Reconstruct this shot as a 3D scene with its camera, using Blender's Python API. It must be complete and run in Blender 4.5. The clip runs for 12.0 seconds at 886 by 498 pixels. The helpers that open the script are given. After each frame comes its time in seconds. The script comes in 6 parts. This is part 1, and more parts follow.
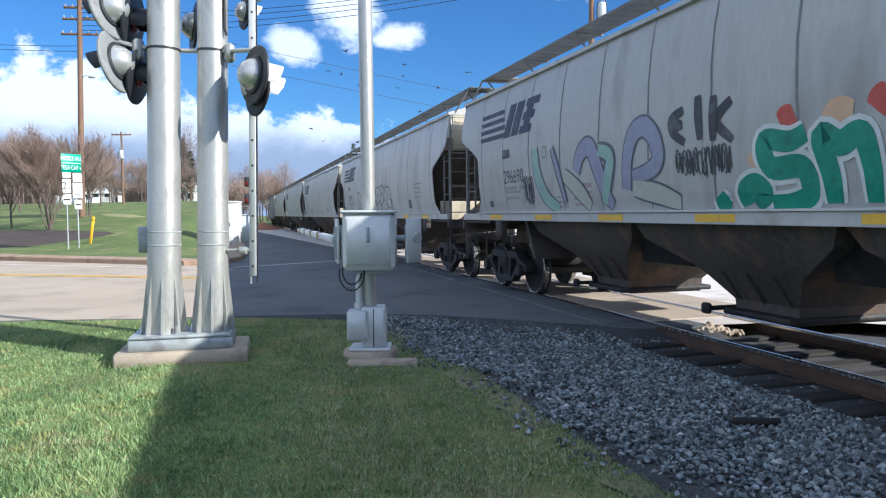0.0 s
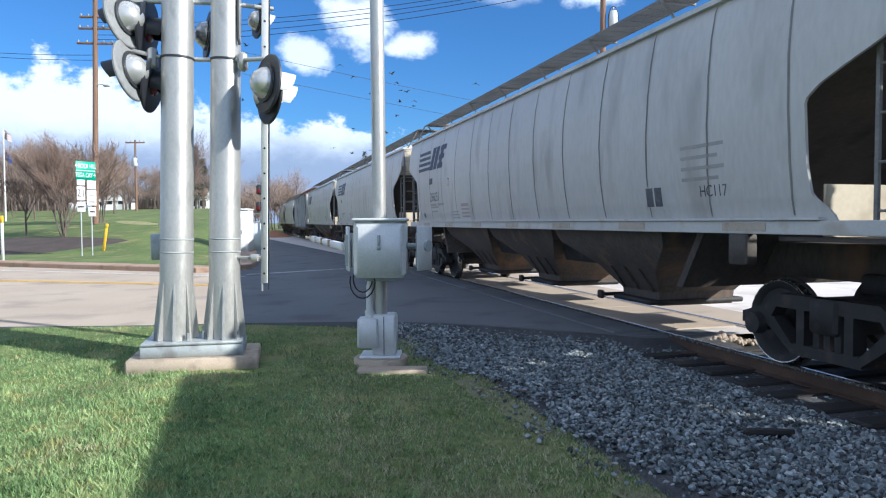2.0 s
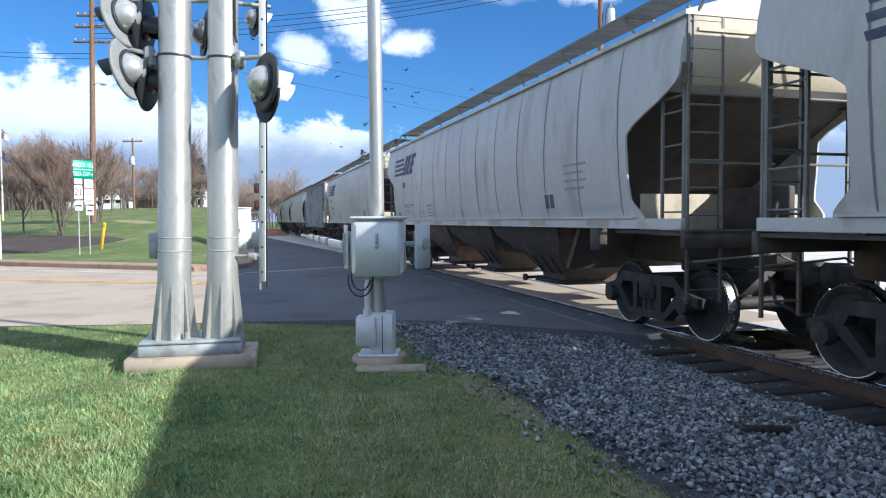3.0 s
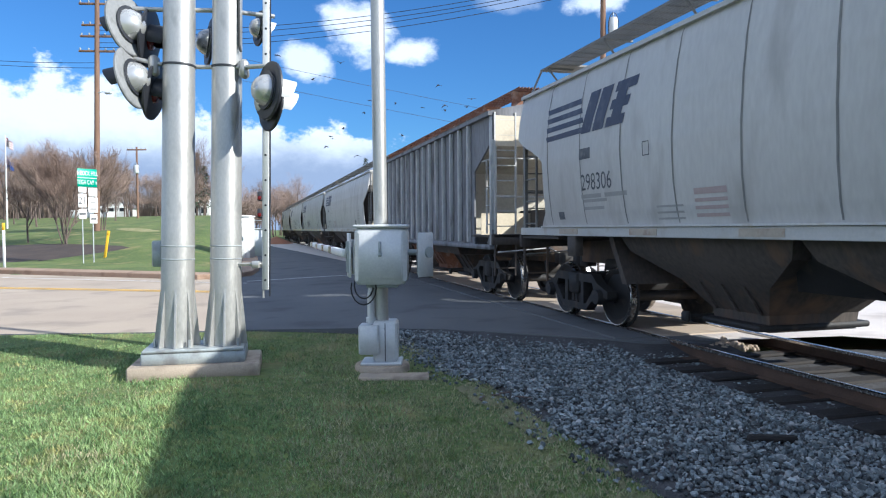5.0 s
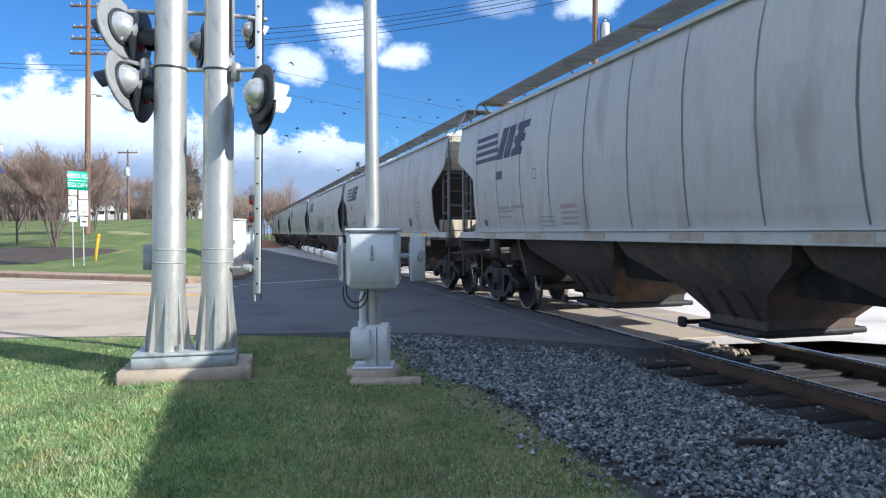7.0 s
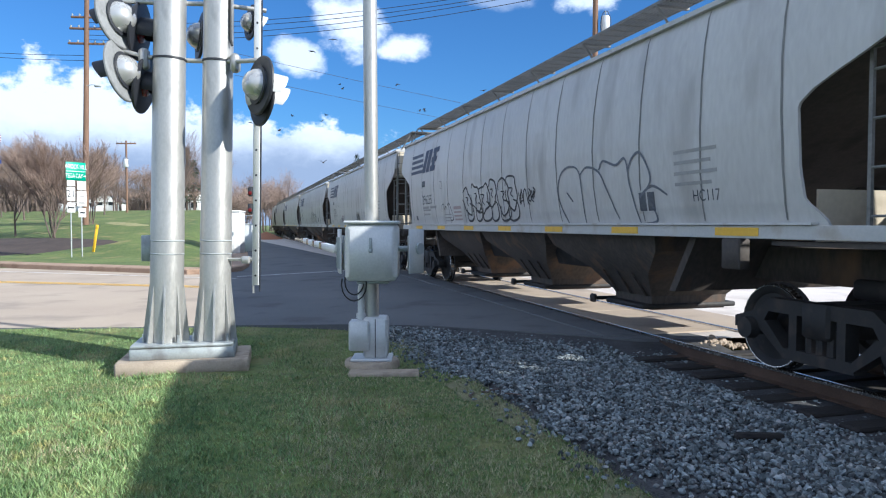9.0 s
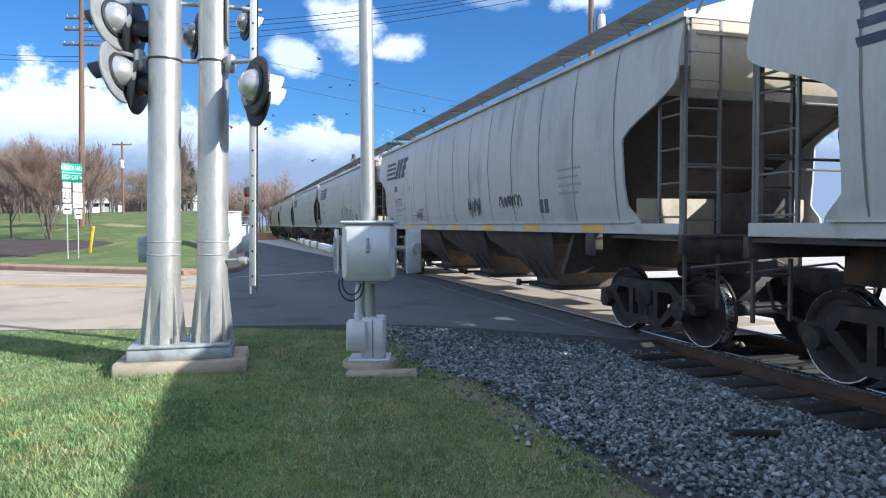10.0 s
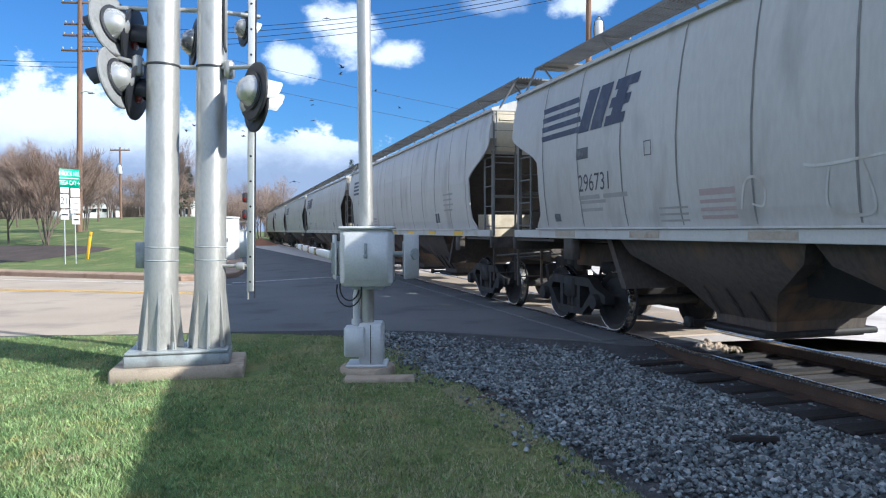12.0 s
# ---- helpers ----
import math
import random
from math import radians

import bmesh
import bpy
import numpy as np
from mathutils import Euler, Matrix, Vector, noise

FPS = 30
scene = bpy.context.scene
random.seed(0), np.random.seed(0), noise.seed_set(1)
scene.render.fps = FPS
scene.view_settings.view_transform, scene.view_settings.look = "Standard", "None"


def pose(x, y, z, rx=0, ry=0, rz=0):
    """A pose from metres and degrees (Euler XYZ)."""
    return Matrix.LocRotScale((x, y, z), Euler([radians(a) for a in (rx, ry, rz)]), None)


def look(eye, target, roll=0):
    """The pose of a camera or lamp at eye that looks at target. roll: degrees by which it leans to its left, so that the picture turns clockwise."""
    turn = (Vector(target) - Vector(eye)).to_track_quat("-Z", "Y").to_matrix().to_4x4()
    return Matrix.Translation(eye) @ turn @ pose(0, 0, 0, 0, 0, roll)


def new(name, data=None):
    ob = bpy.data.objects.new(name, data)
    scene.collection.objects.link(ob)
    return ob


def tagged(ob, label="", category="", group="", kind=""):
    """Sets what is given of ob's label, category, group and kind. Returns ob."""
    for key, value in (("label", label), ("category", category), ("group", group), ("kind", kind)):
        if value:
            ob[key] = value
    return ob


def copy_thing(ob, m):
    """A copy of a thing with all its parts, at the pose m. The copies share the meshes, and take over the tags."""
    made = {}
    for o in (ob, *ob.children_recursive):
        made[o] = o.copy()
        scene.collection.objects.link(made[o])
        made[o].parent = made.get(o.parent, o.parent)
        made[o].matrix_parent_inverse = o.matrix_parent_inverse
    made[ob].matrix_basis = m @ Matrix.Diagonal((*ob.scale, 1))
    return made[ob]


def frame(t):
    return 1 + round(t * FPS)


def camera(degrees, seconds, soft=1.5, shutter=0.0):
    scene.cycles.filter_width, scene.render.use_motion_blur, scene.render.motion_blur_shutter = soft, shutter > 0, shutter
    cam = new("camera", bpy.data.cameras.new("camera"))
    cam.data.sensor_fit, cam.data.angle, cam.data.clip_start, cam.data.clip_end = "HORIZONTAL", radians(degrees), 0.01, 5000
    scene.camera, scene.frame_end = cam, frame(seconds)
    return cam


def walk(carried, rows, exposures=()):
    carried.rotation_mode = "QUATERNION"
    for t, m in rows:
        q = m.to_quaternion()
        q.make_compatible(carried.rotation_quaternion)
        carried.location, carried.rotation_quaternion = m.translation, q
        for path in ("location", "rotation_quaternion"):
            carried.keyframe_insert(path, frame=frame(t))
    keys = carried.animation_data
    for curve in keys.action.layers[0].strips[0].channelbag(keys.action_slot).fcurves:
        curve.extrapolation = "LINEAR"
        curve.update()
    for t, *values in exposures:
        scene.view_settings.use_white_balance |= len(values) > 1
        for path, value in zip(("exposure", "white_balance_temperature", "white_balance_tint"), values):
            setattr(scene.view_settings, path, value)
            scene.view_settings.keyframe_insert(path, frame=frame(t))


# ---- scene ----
cam = camera(65, 12.0, soft=1.15)

# hand-held stand beside the crossing: seconds, place, heading right of +Y, tilt, lean
STAND = [
    (0, 0.000, 0.000, 1.550, 16.778, -2.882, -0.365),
    (0.5, 0.000, 0.000, 1.550, 16.467, -2.835, -0.263),
    (1, 0.000, 0.000, 1.550, 16.162, -2.509, -0.285),
    (1.5, 0.000, 0.000, 1.550, 15.952, -2.170, -0.281),
    (2, 0.000, 0.000, 1.550, 15.899, -2.218, -0.213),
    (2.5, 0.000, 0.000, 1.550, 16.036, -2.455, -0.320),
    (3, 0.000, 0.000, 1.550, 16.052, -2.381, -0.364),
    (5, 0.000, 0.000, 1.550, 15.812, -1.703, -0.357),
    (5.5, 0.000, 0.000, 1.550, 15.916, -1.647, -0.248),
    (6, 0.000, 0.000, 1.550, 16.171, -1.512, -0.167),
    (6.5, 0.000, 0.000, 1.550, 16.403, -1.374, -0.238),
    (7, 0.000, 0.000, 1.550, 16.462, -1.375, -0.188),
    (9, 0.000, 0.000, 1.550, 16.569, -1.976, 0.099),
    (9.5, 0.000, 0.000, 1.550, 16.814, -2.131, -0.023),
    (10, 0.000, 0.000, 1.550, 16.809, -2.016, -0.222),
    (10.5, 0.000, 0.000, 1.550, 16.669, -1.994, -0.351),
    (11, 0.000, 0.000, 1.550, 16.621, -2.085, -0.438),
    (11.5, 0.000, 0.000, 1.550, 16.759, -2.072, -0.370),
    (12, 0.000, 0.000, 1.550, 16.979, -1.549, -0.193),
]
walk(cam, [(t, pose(x, y, z, 90 + tilt, 0, -turn) @ pose(0, 0, 0, 0, 0, lean)) for t, x, y, z, turn, tilt, lean in STAND],
     exposures=[(0.0, 0.72, 5200, 9), (12.0, 0.72, 5200, 9)])

# ---- light ----
SUN_TO = Vector((0.74, -0.67, 0.0)).normalized()
SUN_EL = radians(29.8)
sun = new("sun", bpy.data.lights.new("sun", "SUN"))
sun.data.energy, sun.data.angle, sun.data.color = 5.0, radians(0.53), (1.0, 0.86, 0.65)
sun.matrix_world = look((0, 0, 0), tuple(-(SUN_TO * math.cos(SUN_EL) + Vector((0, 0, math.sin(SUN_EL))))))


def sky_world():
    w = bpy.data.worlds.new("sky")
    scene.world = w
    w.use_nodes = True
    nt = w.node_tree
    nt.nodes.clear()
    N, L = nt.nodes.new, nt.links.new

    def math_node(op, a, b=None, clamp=False):
        n = N("ShaderNodeMath")
        n.operation, n.use_clamp = op, clamp
        for i, v in enumerate((a, b)):
            if v is None:
                continue
            if isinstance(v, (int, float)):
                n.inputs[i].default_value = v
            else:
                L(v, n.inputs[i])
        return n.outputs[0]

    def ramp(v, lo, hi):
        n = N("ShaderNodeMapRange")
        n.interpolation_type = "SMOOTHSTEP"
        L(v, n.inputs["Value"])
        n.inputs["From Min"].default_value, n.inputs["From Max"].default_value = lo, hi
        return n.outputs[0]

    sky = N("ShaderNodeTexSky")
    sky.sky_type, sky.sun_disc = "NISHITA", False
    sky.sun_elevation, sky.sun_rotation = SUN_EL, math.atan2(SUN_TO.x, SUN_TO.y)
    sky.air_density, sky.dust_density, sky.ozone_density = 1.1, 0.3, 2.5
    tc = N("ShaderNodeTexCoord")
    sep = N("ShaderNodeSeparateXYZ")
    L(tc.outputs["Generated"], sep.inputs[0])
    el = math_node("ARCSINE", sep.outputs["Z"])
    az = math_node("ARCTAN2", sep.outputs["X"], sep.outputs["Y"])

    def puffs(scale, detail, rough, squash, offset):
        m = N("ShaderNodeMapping")
        m.inputs["Scale"].default_value, m.inputs["Location"].default_value = (1, 1, squash), offset
        L(tc.outputs["Generated"], m.inputs[0])
        n = N("ShaderNodeTexNoise")
        n.inputs["Scale"].default_value, n.inputs["Detail"].default_value, n.inputs["Roughness"].default_value = scale, detail, rough
        L(m.outputs[0], n.inputs[0])
        return n.outputs["Fac"]

    billow = puffs(13.0, 9.0, 0.62, 1.5, (0.3, 0.1, 0.0))
    broad = puffs(4.0, 3.0, 0.5, 1.4, (1.7, 0.4, 0.2))
    # a bank of cumulus over the horizon, lower where the track leads away
    drop = ramp(az, -0.32, 0.30)
    top = math_node("SUBTRACT", 0.200, math_node("MULTIPLY", drop, 0.075))
    edge = math_node("SUBTRACT", top, el)
    edge = math_node("ADD", edge, math_node("MULTIPLY", math_node("SUBTRACT", billow, 0.5), 0.16))
    edge = math_node("ADD", edge, math_node("MULTIPLY", math_node("SUBTRACT", broad, 0.5), 0.08))
    bank = ramp(edge, 0.0, 0.018)

    def puff(a, e, ra, re):
        da = math_node("DIVIDE", math_node("SUBTRACT", az, a), ra)
        de = math_node("DIVIDE", math_node("SUBTRACT", el, e), re)
        d = math_node("SQRT", math_node("ADD", math_node("MULTIPLY", da, da), math_node("MULTIPLY", de, de)))
        d = math_node("ADD", d, math_node("MULTIPLY", math_node("SUBTRACT", billow, 0.5), 2.6))
        return math_node("SUBTRACT", 1.0, ramp(d, 0.5, 1.15))

    cloud = bank
    for a, e, ra, re, k in ((0.160, 0.272, 0.050, 0.040, 1.0), (0.235, 0.245, 0.040, 0.020, 1.0), (0.085, 0.228, 0.035, 0.026, 0.9),
                            (0.37, 0.315, 0.05, 0.018, 0.3), (0.50, 0.315, 0.055, 0.035, 0.9)):
        cloud = math_node("MAXIMUM", cloud, math_node("MULTIPLY", puff(a, e, ra, re), k))
    # unseen cloud added over the rest of the sky to brighten shaded sides
    rest = math_node("MULTIPLY", ramp(broad, 0.42, 0.57), math_node("MAXIMUM", ramp(el, 0.40, 0.60), ramp(math_node("ABSOLUTE", math_node("SUBTRACT", az, 0.28)), 0.75, 1.0)))
    cloud = math_node("MAXIMUM", cloud, math_node("MULTIPLY", rest, 0.95))
    under = math_node("MULTIPLY", ramp(math_node("SUBTRACT", math_node("ADD", el, math_node("MULTIPLY", billow, 0.08)), 0.03), 0.155, 0.085), 0.85)
    tone = N("ShaderNodeMix")
    tone.data_type = "RGBA"
    L(under, tone.inputs["Factor"])
    tone.inputs["A"].default_value, tone.inputs["B"].default_value = (1.0, 1.0, 1.0, 1), (0.28, 0.35, 0.47, 1)
    white = N("ShaderNodeBackground")
    L(tone.outputs["Result"], white.inputs["Color"])
    white.inputs["Strength"].default_value = 0.69
    blue = N("ShaderNodeBackground")
    tint = N("ShaderNodeMix")
    tint.data_type, tint.blend_type = "RGBA", "MULTIPLY"
    tint.inputs["Factor"].default_value = 1.0
    L(sky.outputs[0], tint.inputs["A"])
    tint.inputs["B"].default_value = (0.60, 0.90, 1.20, 1)
    L(tint.outputs["Result"], blue.inputs["Color"])
    blue.inputs["Strength"].default_value = 0.060
    mix = N("ShaderNodeMixShader")
    L(cloud, mix.inputs[0])
    L(blue.outputs[0], mix.inputs[1])
    L(white.outputs[0], mix.inputs[2])
    out = N("ShaderNodeOutputWorld")
    L(mix.outputs[0], out.inputs["Surface"])


sky_world()


# ---- materials ----
def material(name, a, b, rough=0.7, metal=0.0, grain=40.0, patch=2.0, bump=0.2, third=None, spread=(0.35, 0.65), random_tint=0.0, stretch=(1, 1, 1), depth=0.01, island=False):
    """Two-scale weathered surface: colours a and b mixed by coarse patches and fine grain, third in stains."""
    m = bpy.data.materials.new(name)
    m.use_nodes = True
    nt = m.node_tree
    N, L = nt.nodes.new, nt.links.new
    p = nt.nodes["Principled BSDF"]
    tc = N("ShaderNodeTexCoord")
    mp = N("ShaderNodeMapping")
    mp.inputs["Scale"].default_value = stretch
    L(tc.outputs["Object"], mp.inputs[0])

    def tex(scale, detail):
        n = N("ShaderNodeTexNoise")
        n.inputs["Scale"].default_value, n.inputs["Detail"].default_value = scale, detail
        L(mp.outputs[0], n.inputs[0])
        return n.outputs["Fac"]

    coarse, fine = tex(patch, 5), tex(grain, 4)
    add = N("ShaderNodeMath")
    add.operation = "MULTIPLY_ADD"
    L(fine, add.inputs[0])
    add.inputs[1].default_value = 0.5
    half = N("ShaderNodeMath")
    half.operation = "MULTIPLY"
    L(coarse, half.inputs[0])
    half.inputs[1].default_value = 0.5
    L(half.outputs[0], add.inputs[2])
    cr = N("ShaderNodeValToRGB")
    cr.color_ramp.elements[0].position, cr.color_ramp.elements[1].position = spread
    cr.color_ramp.elements[0].color, cr.color_ramp.elements[1].color = (*a, 1), (*b, 1)
    L(add.outputs[0], cr.inputs[0])
    colour = cr.outputs[0]
    if third:
        st = N("ShaderNodeValToRGB")
        st.color_ramp.elements[0].position, st.color_ramp.elements[1].position = 0.54, 0.70
        L(tex(patch * 2.7, 8), st.inputs[0])
        mx = N("ShaderNodeMix")
        mx.data_type = "RGBA"
        L(st.outputs[0], mx.inputs["Factor"])
        L(colour, mx.inputs["A"])
        mx.inputs["B"].default_value = (*third, 1)
        colour = mx.outputs["Result"]
    if random_tint:
        if island:
            oi = N("ShaderNodeNewGeometry").outputs["Random Per Island"]
        else:
            oi = N("ShaderNodeObjectInfo").outputs["Random"]
        hv = N("ShaderNodeHueSaturation")
        vr = N("ShaderNodeMapRange")
        L(oi, vr.inputs[0])
        vr.inputs["To Min"].default_value, vr.inputs["To Max"].default_value = 1 - random_tint, 1 + random_tint
        L(vr.outputs[0], hv.inputs["Value"])
        L(colour, hv.inputs["Color"])
        colour = hv.outputs[0]
    L(colour, p.inputs["Base Color"])
    rr = N("ShaderNodeMapRange")
    L(fine, rr.inputs[0])
    rr.inputs["To Min"].default_value, rr.inputs["To Max"].default_value = max(rough - 0.12, 0.02), min(rough + 0.12, 1)
    L(rr.outputs[0], p.inputs["Roughness"])
    p.inputs["Metallic"].default_value = metal
    if bump:
        bn = N("ShaderNodeBump")
        bn.inputs["Strength"].default_value, bn.inputs["Distance"].default_value = bump, depth
        L(add.outputs[0], bn.inputs["Height"])
        L(bn.outputs[0], p.inputs["Normal"])
    return m


M = dict(
    soil=material("lawn_soil", (0.04, 0.06, 0.015), (0.09, 0.12, 0.03), 0.95, 0, 60, 0.5, 0.6, (0.17, 0.14, 0.07)),
    blade=material("grass_blade", (0.055, 0.125, 0.04), (0.31, 0.43, 0.17), 0.6, 0, 14, 1.6, 0, (0.34, 0.32, 0.12), random_tint=0.4, island=True),
    blade_dry=material("worn_grass_blade", (0.20, 0.21, 0.11), (0.44, 0.40, 0.25), 0.8, 0, 30, 0.9, 0, (0.10, 0.15, 0.03), random_tint=0.3, island=True),
    verge=material("worn_verge_soil", (0.12, 0.125, 0.06), (0.22, 0.205, 0.11), 0.95, 0, 70, 1.6, 0.7, (0.10, 0.14, 0.04)),
    bright_end=material("pale_cream_end_paint", (0.42, 0.39, 0.32), (0.52, 0.49, 0.41), 0.6, 0, 20, 1, 0.1, (0.34, 0.30, 0.24)),
    lawn=material("hill_lawn", (0.045, 0.08, 0.018), (0.16, 0.20, 0.05), 0.95, 0, 9, 0.30, 0.9, (0.24, 0.21, 0.085), depth=0.06),
    straw=material("dry_straw", (0.20, 0.21, 0.07), (0.38, 0.33, 0.17), 0.9, 0, 9, 1, 0.5, (0.13, 0.18, 0.045)),
    mulch=material("bark_mulch", (0.035, 0.026, 0.022), (0.085, 0.062, 0.05), 0.95, 0, 25, 1, 0.9),
    asphalt=material("asphalt", (0.075, 0.08, 0.088), (0.13, 0.133, 0.138), 0.85, 0, 120, 0.35, 0.4, (0.06, 0.06, 0.065)),
    street=material("pale_worn_sunlit_asphalt", (0.36, 0.29, 0.225), (0.46, 0.38, 0.295), 0.9, 0, 90, 0.3, 0.3, (0.30, 0.25, 0.20)),
    concrete=material("weathered_concrete", (0.34, 0.28, 0.21), (0.46, 0.38, 0.29), 0.9, 0, 60, 1.5, 0.4, (0.25, 0.20, 0.155)),
    kerb=material("kerb_concrete", (0.27, 0.18, 0.12), (0.40, 0.29, 0.21), 0.9, 0, 30, 0.8, 0.4, (0.20, 0.13, 0.09)),
    line_white=material("road_paint_white", (0.55, 0.55, 0.52), (0.78, 0.78, 0.75), 0.7, 0, 60, 2, 0.1, (0.3, 0.3, 0.3)),
    line_yellow=material("road_paint_yellow", (0.60, 0.36, 0.07), (0.70, 0.45, 0.12), 0.7, 0, 60, 2, 0.1, (0.35, 0.28, 0.16)),
    stone=material("ballast_stone", (0.055, 0.070, 0.078), (0.235, 0.265, 0.275), 0.7, 0, 25, 4, 0.5, (0.30, 0.29, 0.28), random_tint=0.75, depth=0.004),
    stones=material("ballast_bed", (0.055, 0.070, 0.078), (0.235, 0.265, 0.275), 0.7, 0, 25, 4, 0.5, (0.30, 0.29, 0.28), random_tint=0.75, island=True, depth=0.004),
    ballast=material("dark_ballast_bed", (0.03, 0.03, 0.033), (0.08, 0.08, 0.085), 0.95, 0, 45, 3, 1.0, depth=0.03),
    # near-black: shade of the wagon ends put into the colour, also platforms and pads
    slope=material("shade_dark_slope_sheet", (0.045, 0.039, 0.036), (0.09, 0.076, 0.066), 0.8, 0, 20, 1, 0.15, (0.032, 0.027, 0.026), random_tint=0.08),
    tie=material("creosote_timber", (0.010, 0.009, 0.009), (0.032, 0.027, 0.024), 0.85, 0, 20, 3, 0.6, stretch=(1, 8, 8)),
    rail=material("rusty_rail", (0.055, 0.035, 0.025), (0.12, 0.075, 0.05), 0.8, 0.2, 60, 3, 0.3),
    railhead=material("polished_rail_head", (0.45, 0.43, 0.40), (0.6, 0.58, 0.55), 0.25, 1.0, 60, 3, 0.05),
    galv=material("galvanised_steel", (0.43, 0.425, 0.405), (0.52, 0.515, 0.49), 0.40, 0.6, 50, 3, 0.06, (0.38, 0.375, 0.36), stretch=(1, 1, 0.4)),
    alu=material("painted_aluminium", (0.55, 0.56, 0.56), (0.66, 0.67, 0.67), 0.4, 0.15, 40, 3, 0.05, (0.56, 0.57, 0.58)),
    disc=material("dull_grey_disc_paint", (0.20, 0.205, 0.21), (0.27, 0.275, 0.28), 0.6, 0, 30, 3, 0.05, (0.17, 0.17, 0.17)),
    apron=material("pale_sunlit_concrete", (0.50, 0.45, 0.42), (0.62, 0.57, 0.53), 0.9, 0, 70, 0.4, 0.3, (0.42, 0.37, 0.34)),
    maroon=material("faded_maroon_stencil", (0.37, 0.29, 0.28), (0.43, 0.35, 0.34), 0.7, 0, 25, 2, 0.0),
    dome=material("polished_aluminium_housing", (0.48, 0.48, 0.47), (0.58, 0.58, 0.57), 0.28, 0.55, 6, 2, 0.0),
    black=material("black_enamel", (0.016, 0.018, 0.024), (0.03, 0.032, 0.04), 0.5, 0, 30, 3, 0.05),
    rubber=material("black_rubber", (0.015, 0.015, 0.016), (0.03, 0.03, 0.03), 0.7, 0, 30, 3, 0.1),
    greysteel=material("grey_painted_steel", (0.30, 0.33, 0.34), (0.40, 0.43, 0.43), 0.5, 0.1, 40, 2, 0.1, (0.24, 0.25, 0.25)),
    red=material("red_lens", (0.10, 0.006, 0.006), (0.16, 0.01, 0.01), 0.2, 0, 30, 3, 0),
    paint=material("light_grey_car_paint", (0.45, 0.44, 0.43), (0.54, 0.53, 0.515), 0.45, 0, 18, 0.7, 0.08, (0.365, 0.35, 0.335), stretch=(1, 1, 0.3), random_tint=0.09),
    sill=material("pale_grey_sill_paint", (0.48, 0.48, 0.47), (0.57, 0.56, 0.545), 0.5, 0, 30, 1.2, 0.1, (0.42, 0.38, 0.33), random_tint=0.08),
    cream=material("weathered_end_paint", (0.50, 0.44, 0.33), (0.60, 0.53, 0.41), 0.6, 0, 20, 1, 0.1, (0.42, 0.36, 0.27), random_tint=0.08),
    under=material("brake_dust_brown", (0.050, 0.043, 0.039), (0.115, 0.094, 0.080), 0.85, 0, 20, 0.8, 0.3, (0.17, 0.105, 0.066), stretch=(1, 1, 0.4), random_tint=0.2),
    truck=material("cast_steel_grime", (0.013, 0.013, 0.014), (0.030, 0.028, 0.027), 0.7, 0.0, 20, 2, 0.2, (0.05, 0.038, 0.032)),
    tread=material("bright_wheel_tread", (0.40, 0.39, 0.38), (0.55, 0.54, 0.52), 0.25, 1.0, 30, 3, 0.05),
    seam=material("sooty_seam", (0.13, 0.13, 0.13), (0.26, 0.255, 0.25), 0.7, 0, 20, 1, 0.1, stretch=(1, 1, 0.3)),
    grate=material("galvanised_grating", (0.13, 0.13, 0.125), (0.23, 0.225, 0.215), 0.6, 0.2, 30, 2, 0.1),
    ribbed=material("grimy_blue_grey_paint", (0.13, 0.135, 0.155), (0.24, 0.245, 0.265), 0.7, 0, 14, 0.9, 0.15, (0.07, 0.07, 0.075), stretch=(1, 1, 0.3)),
    rib=material("worn_pale_rib", (0.34, 0.345, 0.35), (0.54, 0.54, 0.53), 0.65, 0, 14, 1.2, 0.15, (0.17, 0.16, 0.15), stretch=(1, 1, 0.3)),
    rust=material("rusted_roof_steel", (0.14, 0.06, 0.035), (0.26, 0.13, 0.08), 0.85, 0.1, 25, 1.5, 0.3, (0.30, 0.22, 0.18)),
    navy=material("faded_navy_stencil", (0.035, 0.045, 0.085), (0.065, 0.075, 0.12), 0.6, 0, 25, 2, 0.05, (0.10, 0.11, 0.15)),
    stencil=material("dark_grey_stencil", (0.06, 0.065, 0.08), (0.12, 0.125, 0.14), 0.7, 0, 25, 2, 0.0, (0.2, 0.2, 0.2)),
    faint=material("faint_stencil", (0.30, 0.295, 0.29), (0.36, 0.355, 0.345), 0.7, 0, 25, 2, 0.0),
    reflect=material("yellow_reflective_tape", (0.72, 0.42, 0.02), (0.80, 0.50, 0.04), 0.4, 0, 25, 2, 0.0, (0.60, 0.36, 0.05)),
    tape_worn=material("worn_reflective_tape", (0.36, 0.31, 0.25), (0.46, 0.40, 0.33), 0.5, 0, 25, 2, 0.0, (0.30, 0.22, 0.17)),
    spray_black=material("black_spray_paint", (0.03, 0.03, 0.035), (0.07, 0.07, 0.08), 0.55, 0, 14, 2, 0.0, (0.11, 0.11, 0.12)),
    spray_slate=material("slate_spray_paint", (0.10, 0.11, 0.14), (0.16, 0.17, 0.20), 0.55, 0, 14, 2, 0.0),
    spray_cream=material("pale_cream_spray_paint", (0.42, 0.46, 0.38), (0.50, 0.52, 0.44), 0.5, 0, 12, 2, 0.0),
    spray_green=material("green_spray_paint", (0.012, 0.21, 0.14), (0.04, 0.31, 0.22), 0.5, 0, 12, 2, 0.0, (0.02, 0.15, 0.12)),
